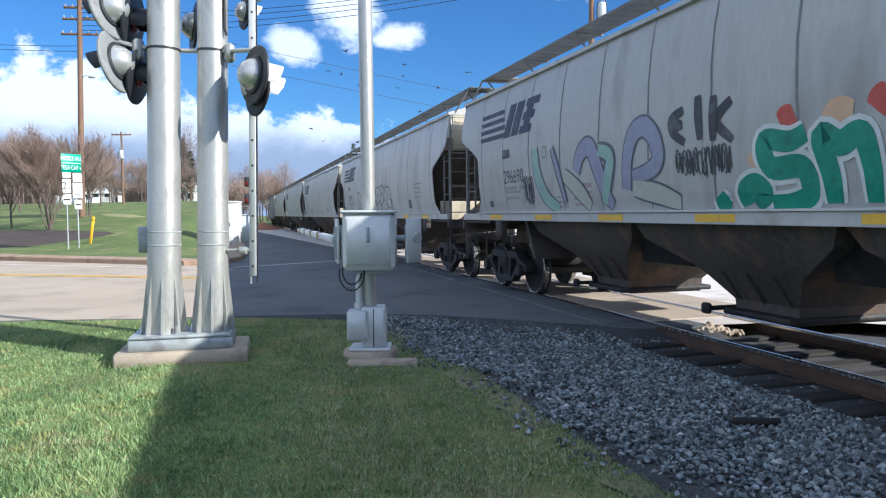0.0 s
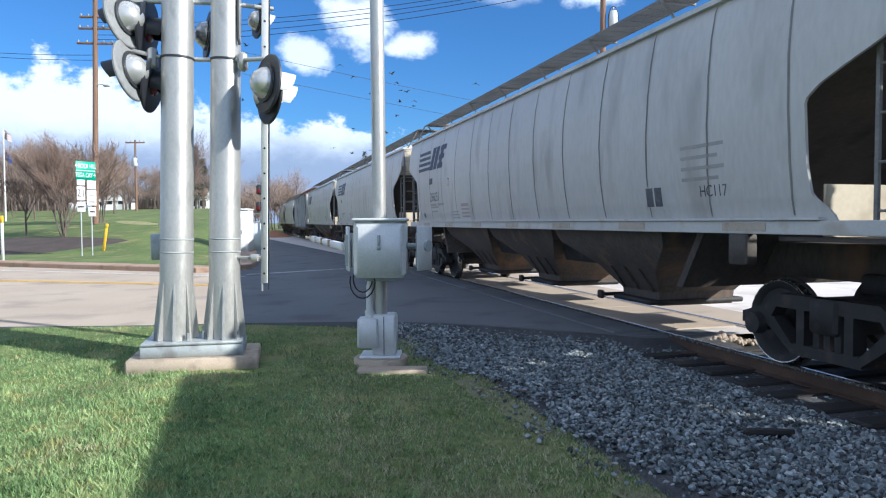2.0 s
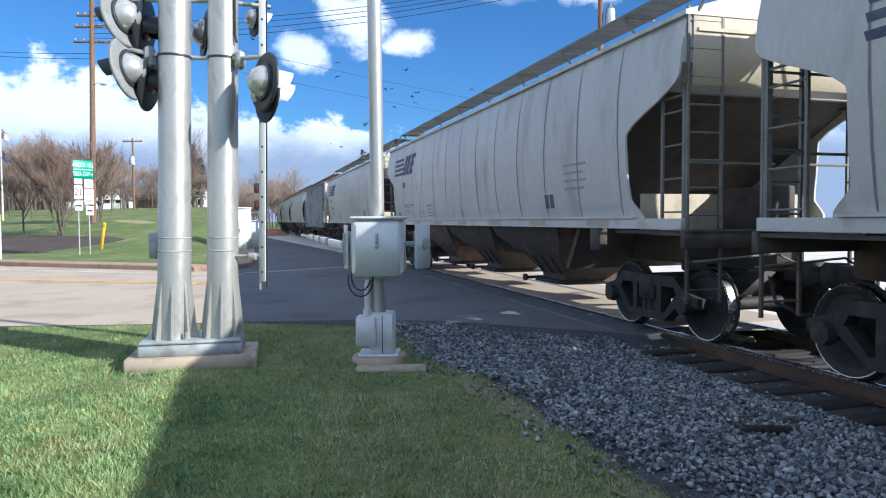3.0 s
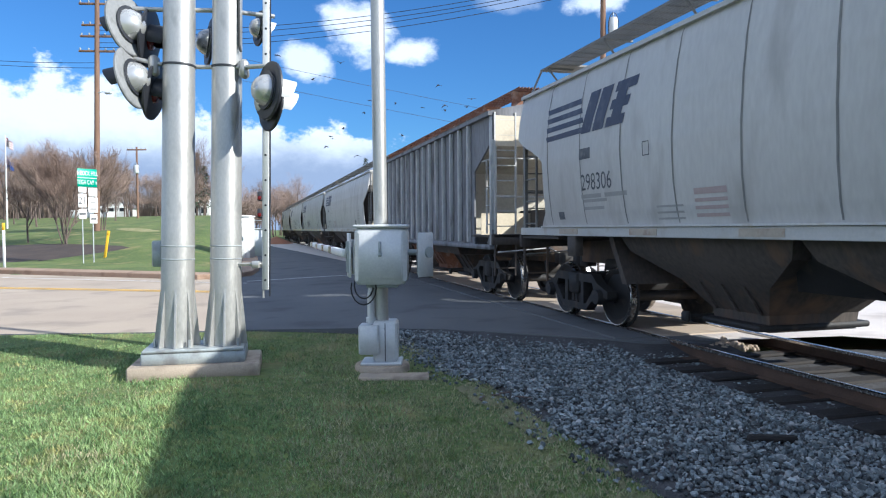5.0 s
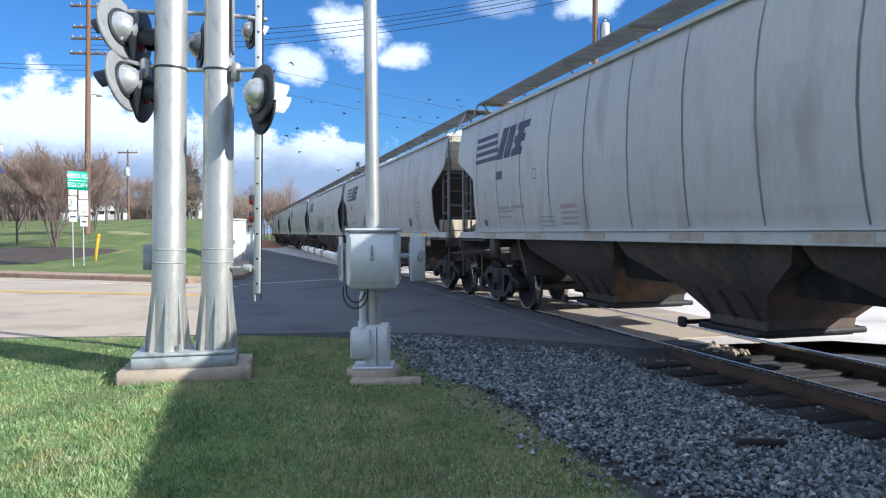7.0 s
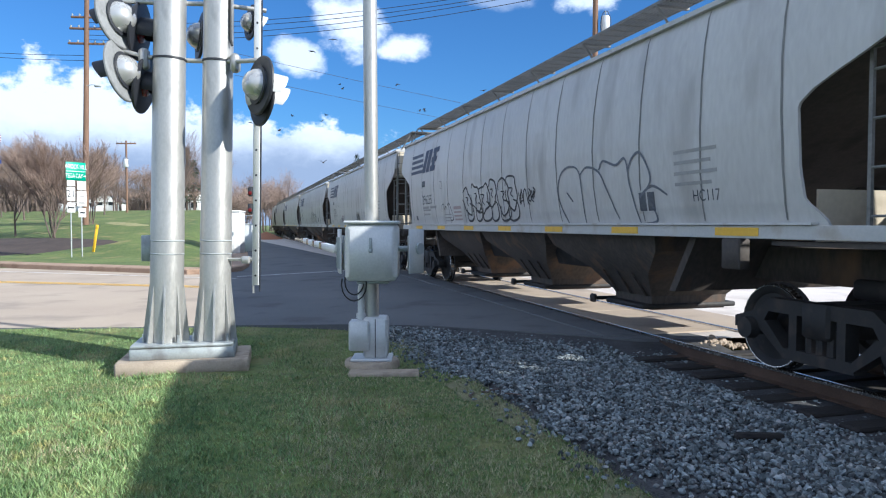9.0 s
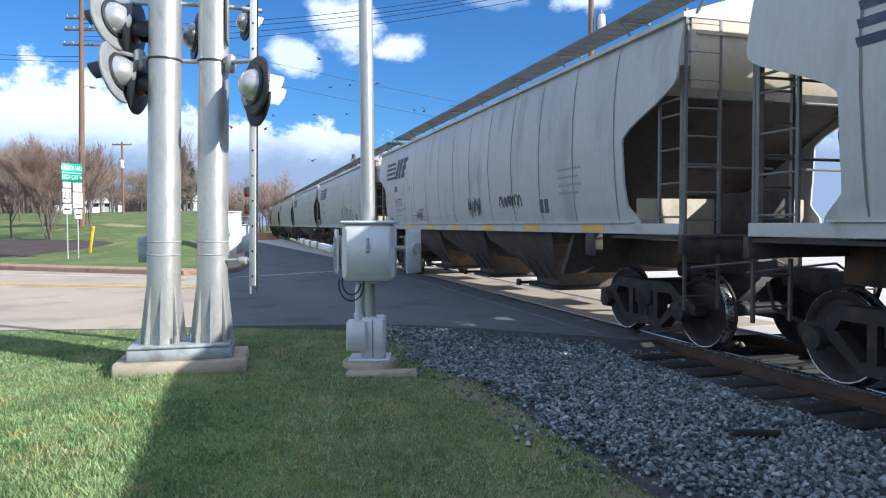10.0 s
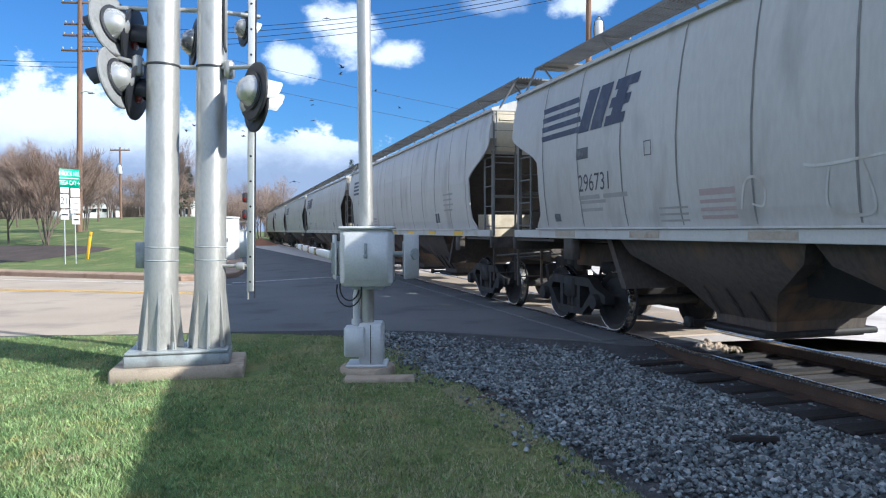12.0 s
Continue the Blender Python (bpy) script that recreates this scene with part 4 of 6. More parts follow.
def grey_hopper(length=18.0):
    half = length / 2
    car = thing("covered_hopper", Matrix(), "light grey curved-side covered hopper wagon with dark stencils", "hopper wagon", "wagons of the train")
    top_end = half - 0.62

    def reach(z):
        if z >= 3.35:
            return top_end
        cut = smooth(3.22, 2.60, z)
        return top_end - 1.12 * cut + 0.25 * smooth(1.85, 1.55, z)

    def inset(z):
        return max(0.0, (3.36 - z) * 1.85 - (top_end - reach(z)))

    rings = []
    zs = (1.55, 1.6, 1.65, 1.72, 1.75, 1.8, 2.0, 2.1, 2.3, 2.55, 2.6, 2.65, 2.75, 2.85, 2.95, 3.05, 3.1, 3.15, 3.22, 3.3, 3.36, 3.5, 3.6, 3.8, 3.92)
    for z in zs:
        w, r = side_width(z), reach(z)
        i = inset(z)
        c = w - 0.03
        rings.append([(-w, -r, z), (-c, -r, z), (-c, -r + i, z), (c, -r + i, z), (c, -r, z), (w, -r, z), (w, r, z), (c, r, z), (c, r - i, z), (-c, r - i, z), (-c, r, z), (-w, r, z)])
    part("body", Shape().loft(rings), M["paint"], car, "light grey steel hopper body", 30)
    roof = []
    for x, z in ((-1.47, 3.90), (-1.47, 3.955), (-1.36, 3.985), (-0.80, 4.16), (-0.35, 4.22), (0.35, 4.22), (0.80, 4.16), (1.36, 3.985), (1.47, 3.955), (1.47, 3.90)):
        roof.append((x, z))
    e = top_end + 0.03
    part("roof", Shape().loft([[(x, -e, z) for x, z in roof], [(x, e, z) for x, z in roof]]), M["paint"], car, "grey ribbed roof with a lipped eave")
    for sgn in (-1, 1):
        part("end_panel", Shape().box(-1.36, 1.36, min(sgn * top_end, sgn * (top_end + 0.02)), max(sgn * top_end, sgn * (top_end + 0.02)), 3.10, 3.90, chamfer=0.008).box(-1.30, 1.30, min(sgn * top_end, sgn * (top_end + 0.04)), max(sgn * top_end, sgn * (top_end + 0.04)), 3.72, 3.76), M["cream"], car, "pale end panel under the roof")
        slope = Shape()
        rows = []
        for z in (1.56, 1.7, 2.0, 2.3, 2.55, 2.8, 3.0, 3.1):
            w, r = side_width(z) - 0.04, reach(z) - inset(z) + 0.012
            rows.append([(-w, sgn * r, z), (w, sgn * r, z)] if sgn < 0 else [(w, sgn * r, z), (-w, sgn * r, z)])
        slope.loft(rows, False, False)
        # shade under the overhanging end is painted into this sheet
        part("slope_sheet", slope, M["slope"], car, "slope sheet of the end with its shade painted in")
        for sx in (-1, 1):
            part("corner_post", Shape().box(*sorted((sx * 1.38, sx * 1.44)), *sorted((sgn * (half - 0.69), sgn * (half - 0.64))), 1.425, 3.12), M["grate"], car)
    for sx in (-1, 1):
        sill = part("side_sill", Shape().box(*sorted((sx * 1.40, sx * 1.50)), -half + 0.62, half - 0.62, 1.42, 1.552, chamfer=0.006), M["sill"], car, "pale side sill", 0)
        part("sill_flange", Shape().box(*sorted((sx * 1.40, sx * 1.53)), -half + 1.6, half - 1.6, 1.556, 1.58), M["sill"], sill, "", 0)
    for sgn in (-1, 1):
        for sx in (-1, 1):
            x0, x1 = sorted((sx * 1.36, sx * 1.50))
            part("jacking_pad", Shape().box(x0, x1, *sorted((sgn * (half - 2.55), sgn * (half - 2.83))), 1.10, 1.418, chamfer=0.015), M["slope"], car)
    for k in range(13):
        y = 7.05 - 1.175 * k
        seam = Shape()
        ribbon(seam, [(y + 0.02 * math.sin(2.2 * z + k), z) for z in (1.60, 1.75, 1.9, 2.1, 2.35, 2.6, 2.85, 3.1, 3.3, 3.5, 3.65, 3.8, 3.88)], 0.030, 0.004)
        part("weld_seam", seam, M["seam"], car, "sooty vertical weld seam")
    # roof walk: bars on brackets, both sides of the hatch trough
    for sx in (-1, 1):
        g = Shape()
        for k in range(9):
            x = sx * (0.50 + 0.06 * k)
            g.box(x - 0.007, x + 0.007, -half + 0.35, half - 0.35, 4.50, 4.535)
        n = 60
        for k in range(n + 1):
            y = -half + 0.4 + (length - 0.8) * k / n
            x0, x1 = sorted((sx * 0.49, sx * 0.99))
            g.box(x0, x1, y - 0.012, y + 0.012, 4.505, 4.53)
        walkway = part("roof_walk", g, M["grate"], car, "open grating roof walk", 0)
        for k in range(9):
            y = -half + 0.7 + (length - 1.4) * k / 8
            s = Shape().pipe([(sx * 0.98, y, 4.49), (sx * 0.72, y, 4.18)], 0.018).box(*sorted((sx * 0.48, sx * 0.99)), y - 0.025, y + 0.025, 4.47, 4.50)
            part("bracket", s, M["grate"], walkway)
    for sgn in (-1, 1):
        part("end_walk", Shape().box(-1.0, 1.0, *sorted((sgn * (half - 0.40), sgn * (half - 0.95))), 4.50, 4.53).pipe([(-1.3, sgn * (half - 0.6), 3.95), (-1.0, sgn * (half - 0.45), 4.5)], 0.02).pipe([(1.3, sgn * (half - 0.6), 3.95), (1.0, sgn * (half - 0.45), 4.5)], 0.02), M["grate"], car, "cross walk at the roof end")
    part("hatch_cover", Shape().box(-0.36, 0.36, -half + 1.2, half - 1.2, 4.221, 4.36, chamfer=0.05), M["paint"], car, "long trough hatch")
    for k in range(3):
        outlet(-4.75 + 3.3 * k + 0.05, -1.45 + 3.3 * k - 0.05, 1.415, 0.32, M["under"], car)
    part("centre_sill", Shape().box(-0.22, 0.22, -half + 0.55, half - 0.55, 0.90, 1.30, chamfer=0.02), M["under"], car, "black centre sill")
    # added dark fillers that imitate the shade in the valleys between hoppers
    for y in (-1.45, 1.85):
        part("hopper_saddle", Shape().loft([[(-x, y - h, z), (x, y - h, z), (x, y + h, z), (-x, y + h, z)] for x, h, z in ((0.80, 0.55, 0.86), (1.1, 0.30, 1.38))]), M["truck"], car, "dark filler standing in for the shade between two hoppers", 20)
    for sgn in (-1, 1):
        s = Shape()
        s.loft([[(-1.3, sgn * (half - 3.5), 1.41), (1.3, sgn * (half - 3.5), 1.41), (1.3, sgn * (half - 3.9), 0.75), (-1.3, sgn * (half - 3.9), 0.75)][::sgn], [(-1.3, sgn * (half - 3.62), 1.41), (1.3, sgn * (half - 3.62), 1.41), (1.3, sgn * (half - 4.02), 0.75), (-1.3, sgn * (half - 4.02), 0.75)][::sgn]])
        part("splash_plate", s, M["under"], car, "", 0)
        add_truck(car, sgn * (half - 1.97))
    car_ends(car, half, 4.0, M["grate"])
    stencils(car, half)
    for k in range(7):
        y = -half + 2.6 + (length - 5.2) * k / 6
        part("reflective_tape", Shape().box(-1.506, -1.501, y - 0.32, y + 0.32, 1.445, 1.53), M["reflect"], car, "yellow reflective tape on the sill", 0)
    return car


def stencils(car, half):
    def mark(name, mat, label, *q):
        s = Shape()
        panel(s, *q)
        return part(name, s, mat, car, label, 0)

    y0 = half - 1.92
    for k in range(4):
        z = 2.96 + 0.148 * k
        mark("emblem_stripe", M["navy"], "navy slanted stripe", y0, y0 - 1.34 + 0.05 * k, z, z + 0.085, 0.004, -0.38)
    # two bold slanted block shapes that the stripes run into
    b = y0 - 1.22
    s = Shape()
    panel(s, b, b - 0.30, 2.94, 3.52, 0.005, 0.42)
    panel(s, b - 0.35, b - 0.66, 2.94, 3.52, 0.005, 0.42)
    part("emblem_block", s, M["navy"], car, "navy slanted block shape", 0)
    s = Shape()
    for z, p, q in ((2.94, 0.72, 1.20), (3.165, 0.74, 1.22), (3.39, 0.76, 1.30)):
        panel(s, b - p - 0.42 * (z - 2.94), b - q - 0.42 * (z - 2.94), z, z + 0.13, 0.005, 0.42)
    panel(s, b - 0.84, b - 1.10, 2.94, 3.52, 0.0065, 0.42)
    part("emblem_block", s, M["navy"], car, "navy slanted block shape", 0)
    for k in range(4):
        mark("stencil_bar", M["maroon"], "faded maroon stencil line", 3.18, 2.62, 1.66 + 0.085 * k, 1.70 + 0.085 * k + (0.03 if k == 3 else 0), 0.004)
    for y in (5.9, 5.2):
        mark("stencil_bar", M["faint"], "faded stencil line", y, y - 0.6, 1.98, 2.04, 0.004)
    mark("stencil_bar", M["stencil"], "dark stencilled bar", half - 3.10, half - 3.44, 2.56, 2.72, 0.004)
    for k, z in enumerate((1.92, 1.81)):
        mark("stencil_bar", M["faint"], "faded stencil line", half - 3.15, half - 3.85 + 0.1 * k, z, z + 0.045, 0.004)
    for k in range(4):
        mark("stencil_bar", M["faint"], "faded stencil line", -half + 3.6, -half + 3.6 - 0.75 + 0.1 * (k % 2), 2.36 - 0.12 * k, 2.40 - 0.12 * k, 0.004)
    for k in range(3):
        mark("stencil_bar", M["faint"], "faded stencil line", 3.95, 3.40, 1.64 + 0.075 * k, 1.665 + 0.075 * k, 0.004)
    y, z, a, w = half - 4.9, 2.54, 0.075, 0.012
    s = Shape()
    ring = [(y - a, z - 0.09), (y + a, z - 0.09), (y + a, z + 0.09), (y - a, z + 0.09)]
    inner = [(y - a + w, z - 0.078), (y + a - w, z - 0.078), (y + a - w, z + 0.078), (y - a + w, z + 0.078)]
    s.add([on_side(*q, 0.004) for q in ring + inner], [(k, (k + 1) % 4, 4 + (k + 1) % 4, 4 + k) for k in range(4)])
    part("placard_frame", s, M["stencil"], car, "small outlined placard", 0)
    mark("placard", M["stencil"], "small dark placard", half - 2.45, half - 2.25, 1.68, 1.80, 0.004)
    p = mark("placard", M["sill"], "small white bordered placard", -half + 4.0, -half + 4.40, 1.70, 1.99, 0.004)
    for q in (4.03, 4.215):
        s = Shape()
        panel(s, -half + q, -half + q + 0.155, 1.73, 1.96, 0.006)
        part("placard_field", s, M["stencil"], p, "", 0)


def car_number(car, half, text, start=None, z0=2.10, size=0.345, name="car_number", label="dark stencilled wagon number"):
    start = half - 3.12 if start is None else start
    cu = bpy.data.curves.new("car_number", "FONT")
    cu.body, cu.size, cu.align_x = text, size, "LEFT"
    tmp = bpy.data.objects.new("car_number", cu)
    scene.collection.objects.link(tmp)
    bpy.context.view_layer.update()
    me = bpy.data.meshes.new_from_object(tmp.evaluated_get(bpy.context.evaluated_depsgraph_get()))
    bpy.data.objects.remove(tmp)
    for v in me.vertices:
        v.co = on_side(start - v.co.x * 0.88, z0 + v.co.y, 0.004)
    me.materials.clear()
    me.materials.append(M["stencil"])
    part(name, me, M["stencil"], car, label)


def loops(rng, y, z, w, h, n=9):
    """One letter-like stroke of spray paint."""
    kind = rng.randrange(4)
    pts = []
    a0 = rng.uniform(0, 6.3)
    for k in range(n * 3):
        t = k / (n * 3 - 1)
        if kind == 0:
            a = a0 + t * 5.6
            q = (math.cos(a) * 0.5, math.sin(a) * 0.5)
        elif kind == 1:
            q = (t - 0.5, 0.5 * math.sin(t * 9.0 + a0))
        elif kind == 2:
            q = (0.45 * math.sin(t * 6.3), 0.5 - t)
        else:
            a = t * 3.4 - 0.2
            q = (-0.5 * math.cos(a), 0.9 * math.sin(a) - 0.45)
        pts.append((y - q[0] * w, z + q[1] * h))
    return pts


def graffiti(car, seed, y0, y1, z0, z1, stroke, mat, fill=None, edge=None, count=8, label="tangled spray-painted scrawl"):
    rng = random.Random(seed)
    for k in range(count):
        t = (k + 0.5) / count
        y = y0 + (y1 - y0) * t
        h = (z1 - z0) * rng.uniform(0.75, 1.0)
        z = z0 + h / 2 + rng.uniform(0, (z1 - z0) - h)
        w = abs(y1 - y0) / count * rng.uniform(0.9, 1.25)
        pts = loops(rng, y, z, w, h)
        if fill:
            rim, body = Shape(), Shape()
            ribbon(rim, pts, stroke + 0.10, 0.0050 + 0.0004 * k)
            ribbon(body, pts, stroke, 0.0090 + 0.0004 * k)
            part("graffiti_outline", rim, edge, car, "pale outline of a spray-painted letter", 0)
            part("graffiti", body, fill, car, label, 0)
            continue
        line = Shape()
        ribbon(line, pts, stroke, 0.0045 + 0.0003 * k)
        part("graffiti", line, mat, car, label, 0)
        if rng.random() < 0.7:
            line = Shape()
            ribbon(line, loops(rng, y + rng.uniform(-0.2, 0.2) * w, z, w * 0.6, h * 0.6), stroke * 0.8, 0.0075 + 0.0003 * k)
            part("graffiti", line, mat, car, label, 0)


def curve_through(pts, n=7):
    """A smooth line through a few (y, z) points."""
    p = [Vector(q) for q in (pts[0], *pts, pts[-1])]
    out = []
    for i in range(1, len(p) - 2):
        a, b, c, d = p[i - 1:i + 3]
        for k in range(n):
            t = k / n
            out.append(tuple(0.5 * (2 * b + (c - a) * t + (2 * a - 5 * b + 4 * c - d) * t * t + (3 * b - a - 3 * c + d) * t ** 3)))
    return out + [tuple(pts[-1])]


LAYER = [0]


def letter(car, pts, width, mat, edge, label, lift=0.0055):
    """One painted letter stroke, with an outline when an edge paint is given."""
    line = curve_through(pts)
    LAYER[0] = (LAYER[0] + 1) % 12
    lift += 0.0003 * LAYER[0]
    if edge:
        rim = Shape()
        ribbon(rim, line, width + (0.10 if width < 0.23 else 0.06), lift)
        part("graffiti_outline", rim, edge, car, "outline of a spray-painted letter", 0)
        lift += 0.004
    body = Shape()
    ribbon(body, line, width, lift)
    part("graffiti", body, mat, car, label, 0)


def bubbles(car, seed, y0, y1, z0, z1, stroke, mat, count):
    """A row of rounded bubble letters drawn in outline."""
    rng = random.Random(seed)
    for k in range(count):
        y, w = y0 + (y1 - y0) * (k + rng.uniform(0.3, 0.7)) / count, abs(y1 - y0) / count * rng.uniform(0.45, 0.72)
        h = (z1 - z0) / 2 * rng.uniform(0.62, 0.85)
        z, lean = z1 - h - rng.uniform(0.0, 0.12), rng.uniform(-0.25, 0.25)
        ring = []
        for j in range(13):
            a = 0.6 + rng.uniform(-0.1, 0.1) + 5.9 * j / 12
            q = 1 + 0.22 * math.sin(2 * a + k) + 0.10 * math.sin(5 * a + 2 * k)
            ring.append((y + w * q * math.cos(a) + lean * h * math.sin(a), max(z + h * q * math.sin(a), z0)))
        letter(car, ring, stroke, mat, None, "rounded outline of a spray-painted letter")
        letter(car, ((y + w * 0.3, z + h * 0.30), (y - w * 0.25, z + h * 0.25), (y + w * 0.05, z - h * 0.1), (y - w * 0.3, z - h * 0.35)), stroke * 0.7, mat, None, "inner stroke of a spray-painted letter")
        u = y - w * rng.uniform(0.2, 0.8)
        letter(car, ((u + w * 0.7, z0 + 0.30), (u + w * 0.8, z0 + 0.05), (u, z0 + 0.02), (u - w * 0.7, z0 + 0.12), (u - w * 0.6, z0 + 0.34), (u, z0 + 0.40)), stroke, mat, None, "rounded foot of a spray-painted letter")


def ribbed_hopper(length):
    half = length / 2
    car = thing("ribbed_hopper", Matrix(), "grimy blue-grey hopper wagon with pale upright ribs and rusted roof edge", "hopper wagon", "wagons of the train")
    e = half - 0.62

    rings = []
    for z in (1.20, 1.6, 2.1, 2.6, 2.8, 3.0, 3.2, 3.4, 3.88):
        r = e - 1.22 * min(1.0, max(0.0, (3.4 - z) / 0.6))
        i = 0.5 * smooth(3.4, 2.7, z)
        rings.append([(-1.46, -r, z), (-1.42, -r, z), (-1.42, -r + i, z), (1.42, -r + i, z), (1.42, -r, z), (1.46, -r, z), (1.46, r, z), (1.42, r, z), (1.42, r - i, z), (-1.42, r - i, z), (-1.42, r, z), (-1.46, r, z)])
    part("body", Shape().loft(rings), M["ribbed"], car, "grimy flat-sided hopper body", 20)
    n = 16
    for sx in (-1, 1):
        for k in range(n):
            y = -half + 2.08 + (length - 4.3) * k / (n - 1)
            x0, x1 = sorted((sx * 1.462, sx * 1.56))
            part("rib", Shape().box(x0, x1, y - 0.036, y + 0.036, 1.24, 3.86, chamfer=0.012), M["rib"], car, "pale worn upright rib", 0)
    roof = [(-1.56, 3.88), (-1.56, 3.97), (-1.40, 4.0), (-0.5, 4.2), (0.5, 4.2), (1.40, 4.0), (1.56, 3.97), (1.56, 3.88)]
    part("roof", Shape().loft([[(x, -e, z) for x, z in roof], [(x, e, z) for x, z in roof]]), M["ribbed"], car, "grimy steel roof")
    for sx in (-1, 1):
        part("eave_rail", Shape().box(*sorted((sx * 1.50, sx * 1.57)), -e, e, 3.972, 4.0), M["rust"], car, "rusted eave strip", 0)
    for sx in (-1, 1):
        g = Shape()
        for k in range(7):
            x = sx * (0.52 + 0.07 * k)
            g.box(x - 0.008, x + 0.008, -half + 0.4, half - 0.4, 4.42, 4.455)
        for k in range(50):
            y = -half + 0.5 + (length - 1.0) * k / 49
            x0, x1 = sorted((sx * 0.5, sx * 0.96))
            g.box(x0, x1, y - 0.012, y + 0.012, 4.425, 4.45)
        w = part("roof_walk", g, M["rust"], car, "rusty grating roof walk", 0)
        for k in range(8):
            y = -half + 0.8 + (length - 1.6) * k / 7
            part("bracket", Shape().box(*sorted((sx * 0.5, sx * 0.96)), y - 0.03, y + 0.03, 4.1, 4.42), M["rust"], w)
    for sgn in (-1, 1):
        s = Shape()
        rows = []
        for z in (1.42, 1.9, 2.6, 2.8, 3.0, 3.2, 3.4, 3.88):
            r = e - 1.22 * min(1.0, max(0.0, (3.4 - z) / 0.6)) - 0.5 * smooth(3.4, 2.7, z) + 0.012
            rows.append([(-1.41, sgn * r, z), (1.41, sgn * r, z)] if sgn < 0 else [(1.41, sgn * r, z), (-1.41, sgn * r, z)])
        s.loft(rows, False, False)
        part("slope_sheet", s, M["bright_end"], car, "pale slope sheet of the end")
        part("end_panel", Shape().box(-1.42, 1.42, *sorted((sgn * e, sgn * (e + 0.02))), 3.25, 3.88), M["cream"], car, "pale end panel")
        for sx in (-1, 1):
            x0, x1 = sorted((sx * 1.36, sx * 1.50))
            part("corner_post", Shape().box(x0, x1, *sorted((sgn * (e - 0.02), sgn * (e - 0.11))), 1.15, 3.88, chamfer=0.01), M["rib"], car, "worn pale corner post")
        g = Shape().loft([[(-1.48, sgn * (e - 0.3), 1.2), (-1.44, sgn * (e - 0.3), 1.2), (-1.44, sgn * (e - 0.0), 1.2), (-1.48, sgn * (e - 0.0), 1.2)][::sgn], [(-1.48, sgn * (e - 0.3), 1.25), (-1.44, sgn * (e - 0.3), 1.25), (-1.44, sgn * (e - 0.0), 1.52), (-1.48, sgn * (e - 0.0), 1.52)][::sgn]])
        part("corner_gusset", g, M["ribbed"], car, "", 0)
        add_truck(car, sgn * (half - 1.97))
    sill = Shape()
    for sx in (-1, 1):
        sill.box(*sorted((sx * 1.38, sx * 1.54)), -half + 0.62, half - 0.62, 1.10, 1.20, chamfer=0.012)
    part("side_sill", sill, M["ribbed"], car)
    for k in range(3):
        y0 = -half + 3.5 + (length - 7.0) * k / 3
        outlet(y0 + 0.06, y0 + (length - 7.0) / 3 - 0.06, 1.095, 0.28, M["rust"] if k == 1 else M["under"], car)
    part("centre_sill", Shape().box(-0.22, 0.22, -half + 0.55, half - 0.55, 0.82, 1.25, chamfer=0.02), M["under"], car)
    car_ends(car, half, 3.95, M["rib"])
    return car


# moments at which each gap between wagons passes the near edge of the crossing
GAPS = [-3.2, -2.0, -0.8, 0.4, 1.6, 2.82, 4.0, 5.25, 6.23, 7.445, 8.615, 9.8, 11.0, 12.2, 13.4, 14.6, 15.8, 17.0, 18.2, 19.4, 20.6, 21.8]
GAP_S = 9.25
TRAIN = []


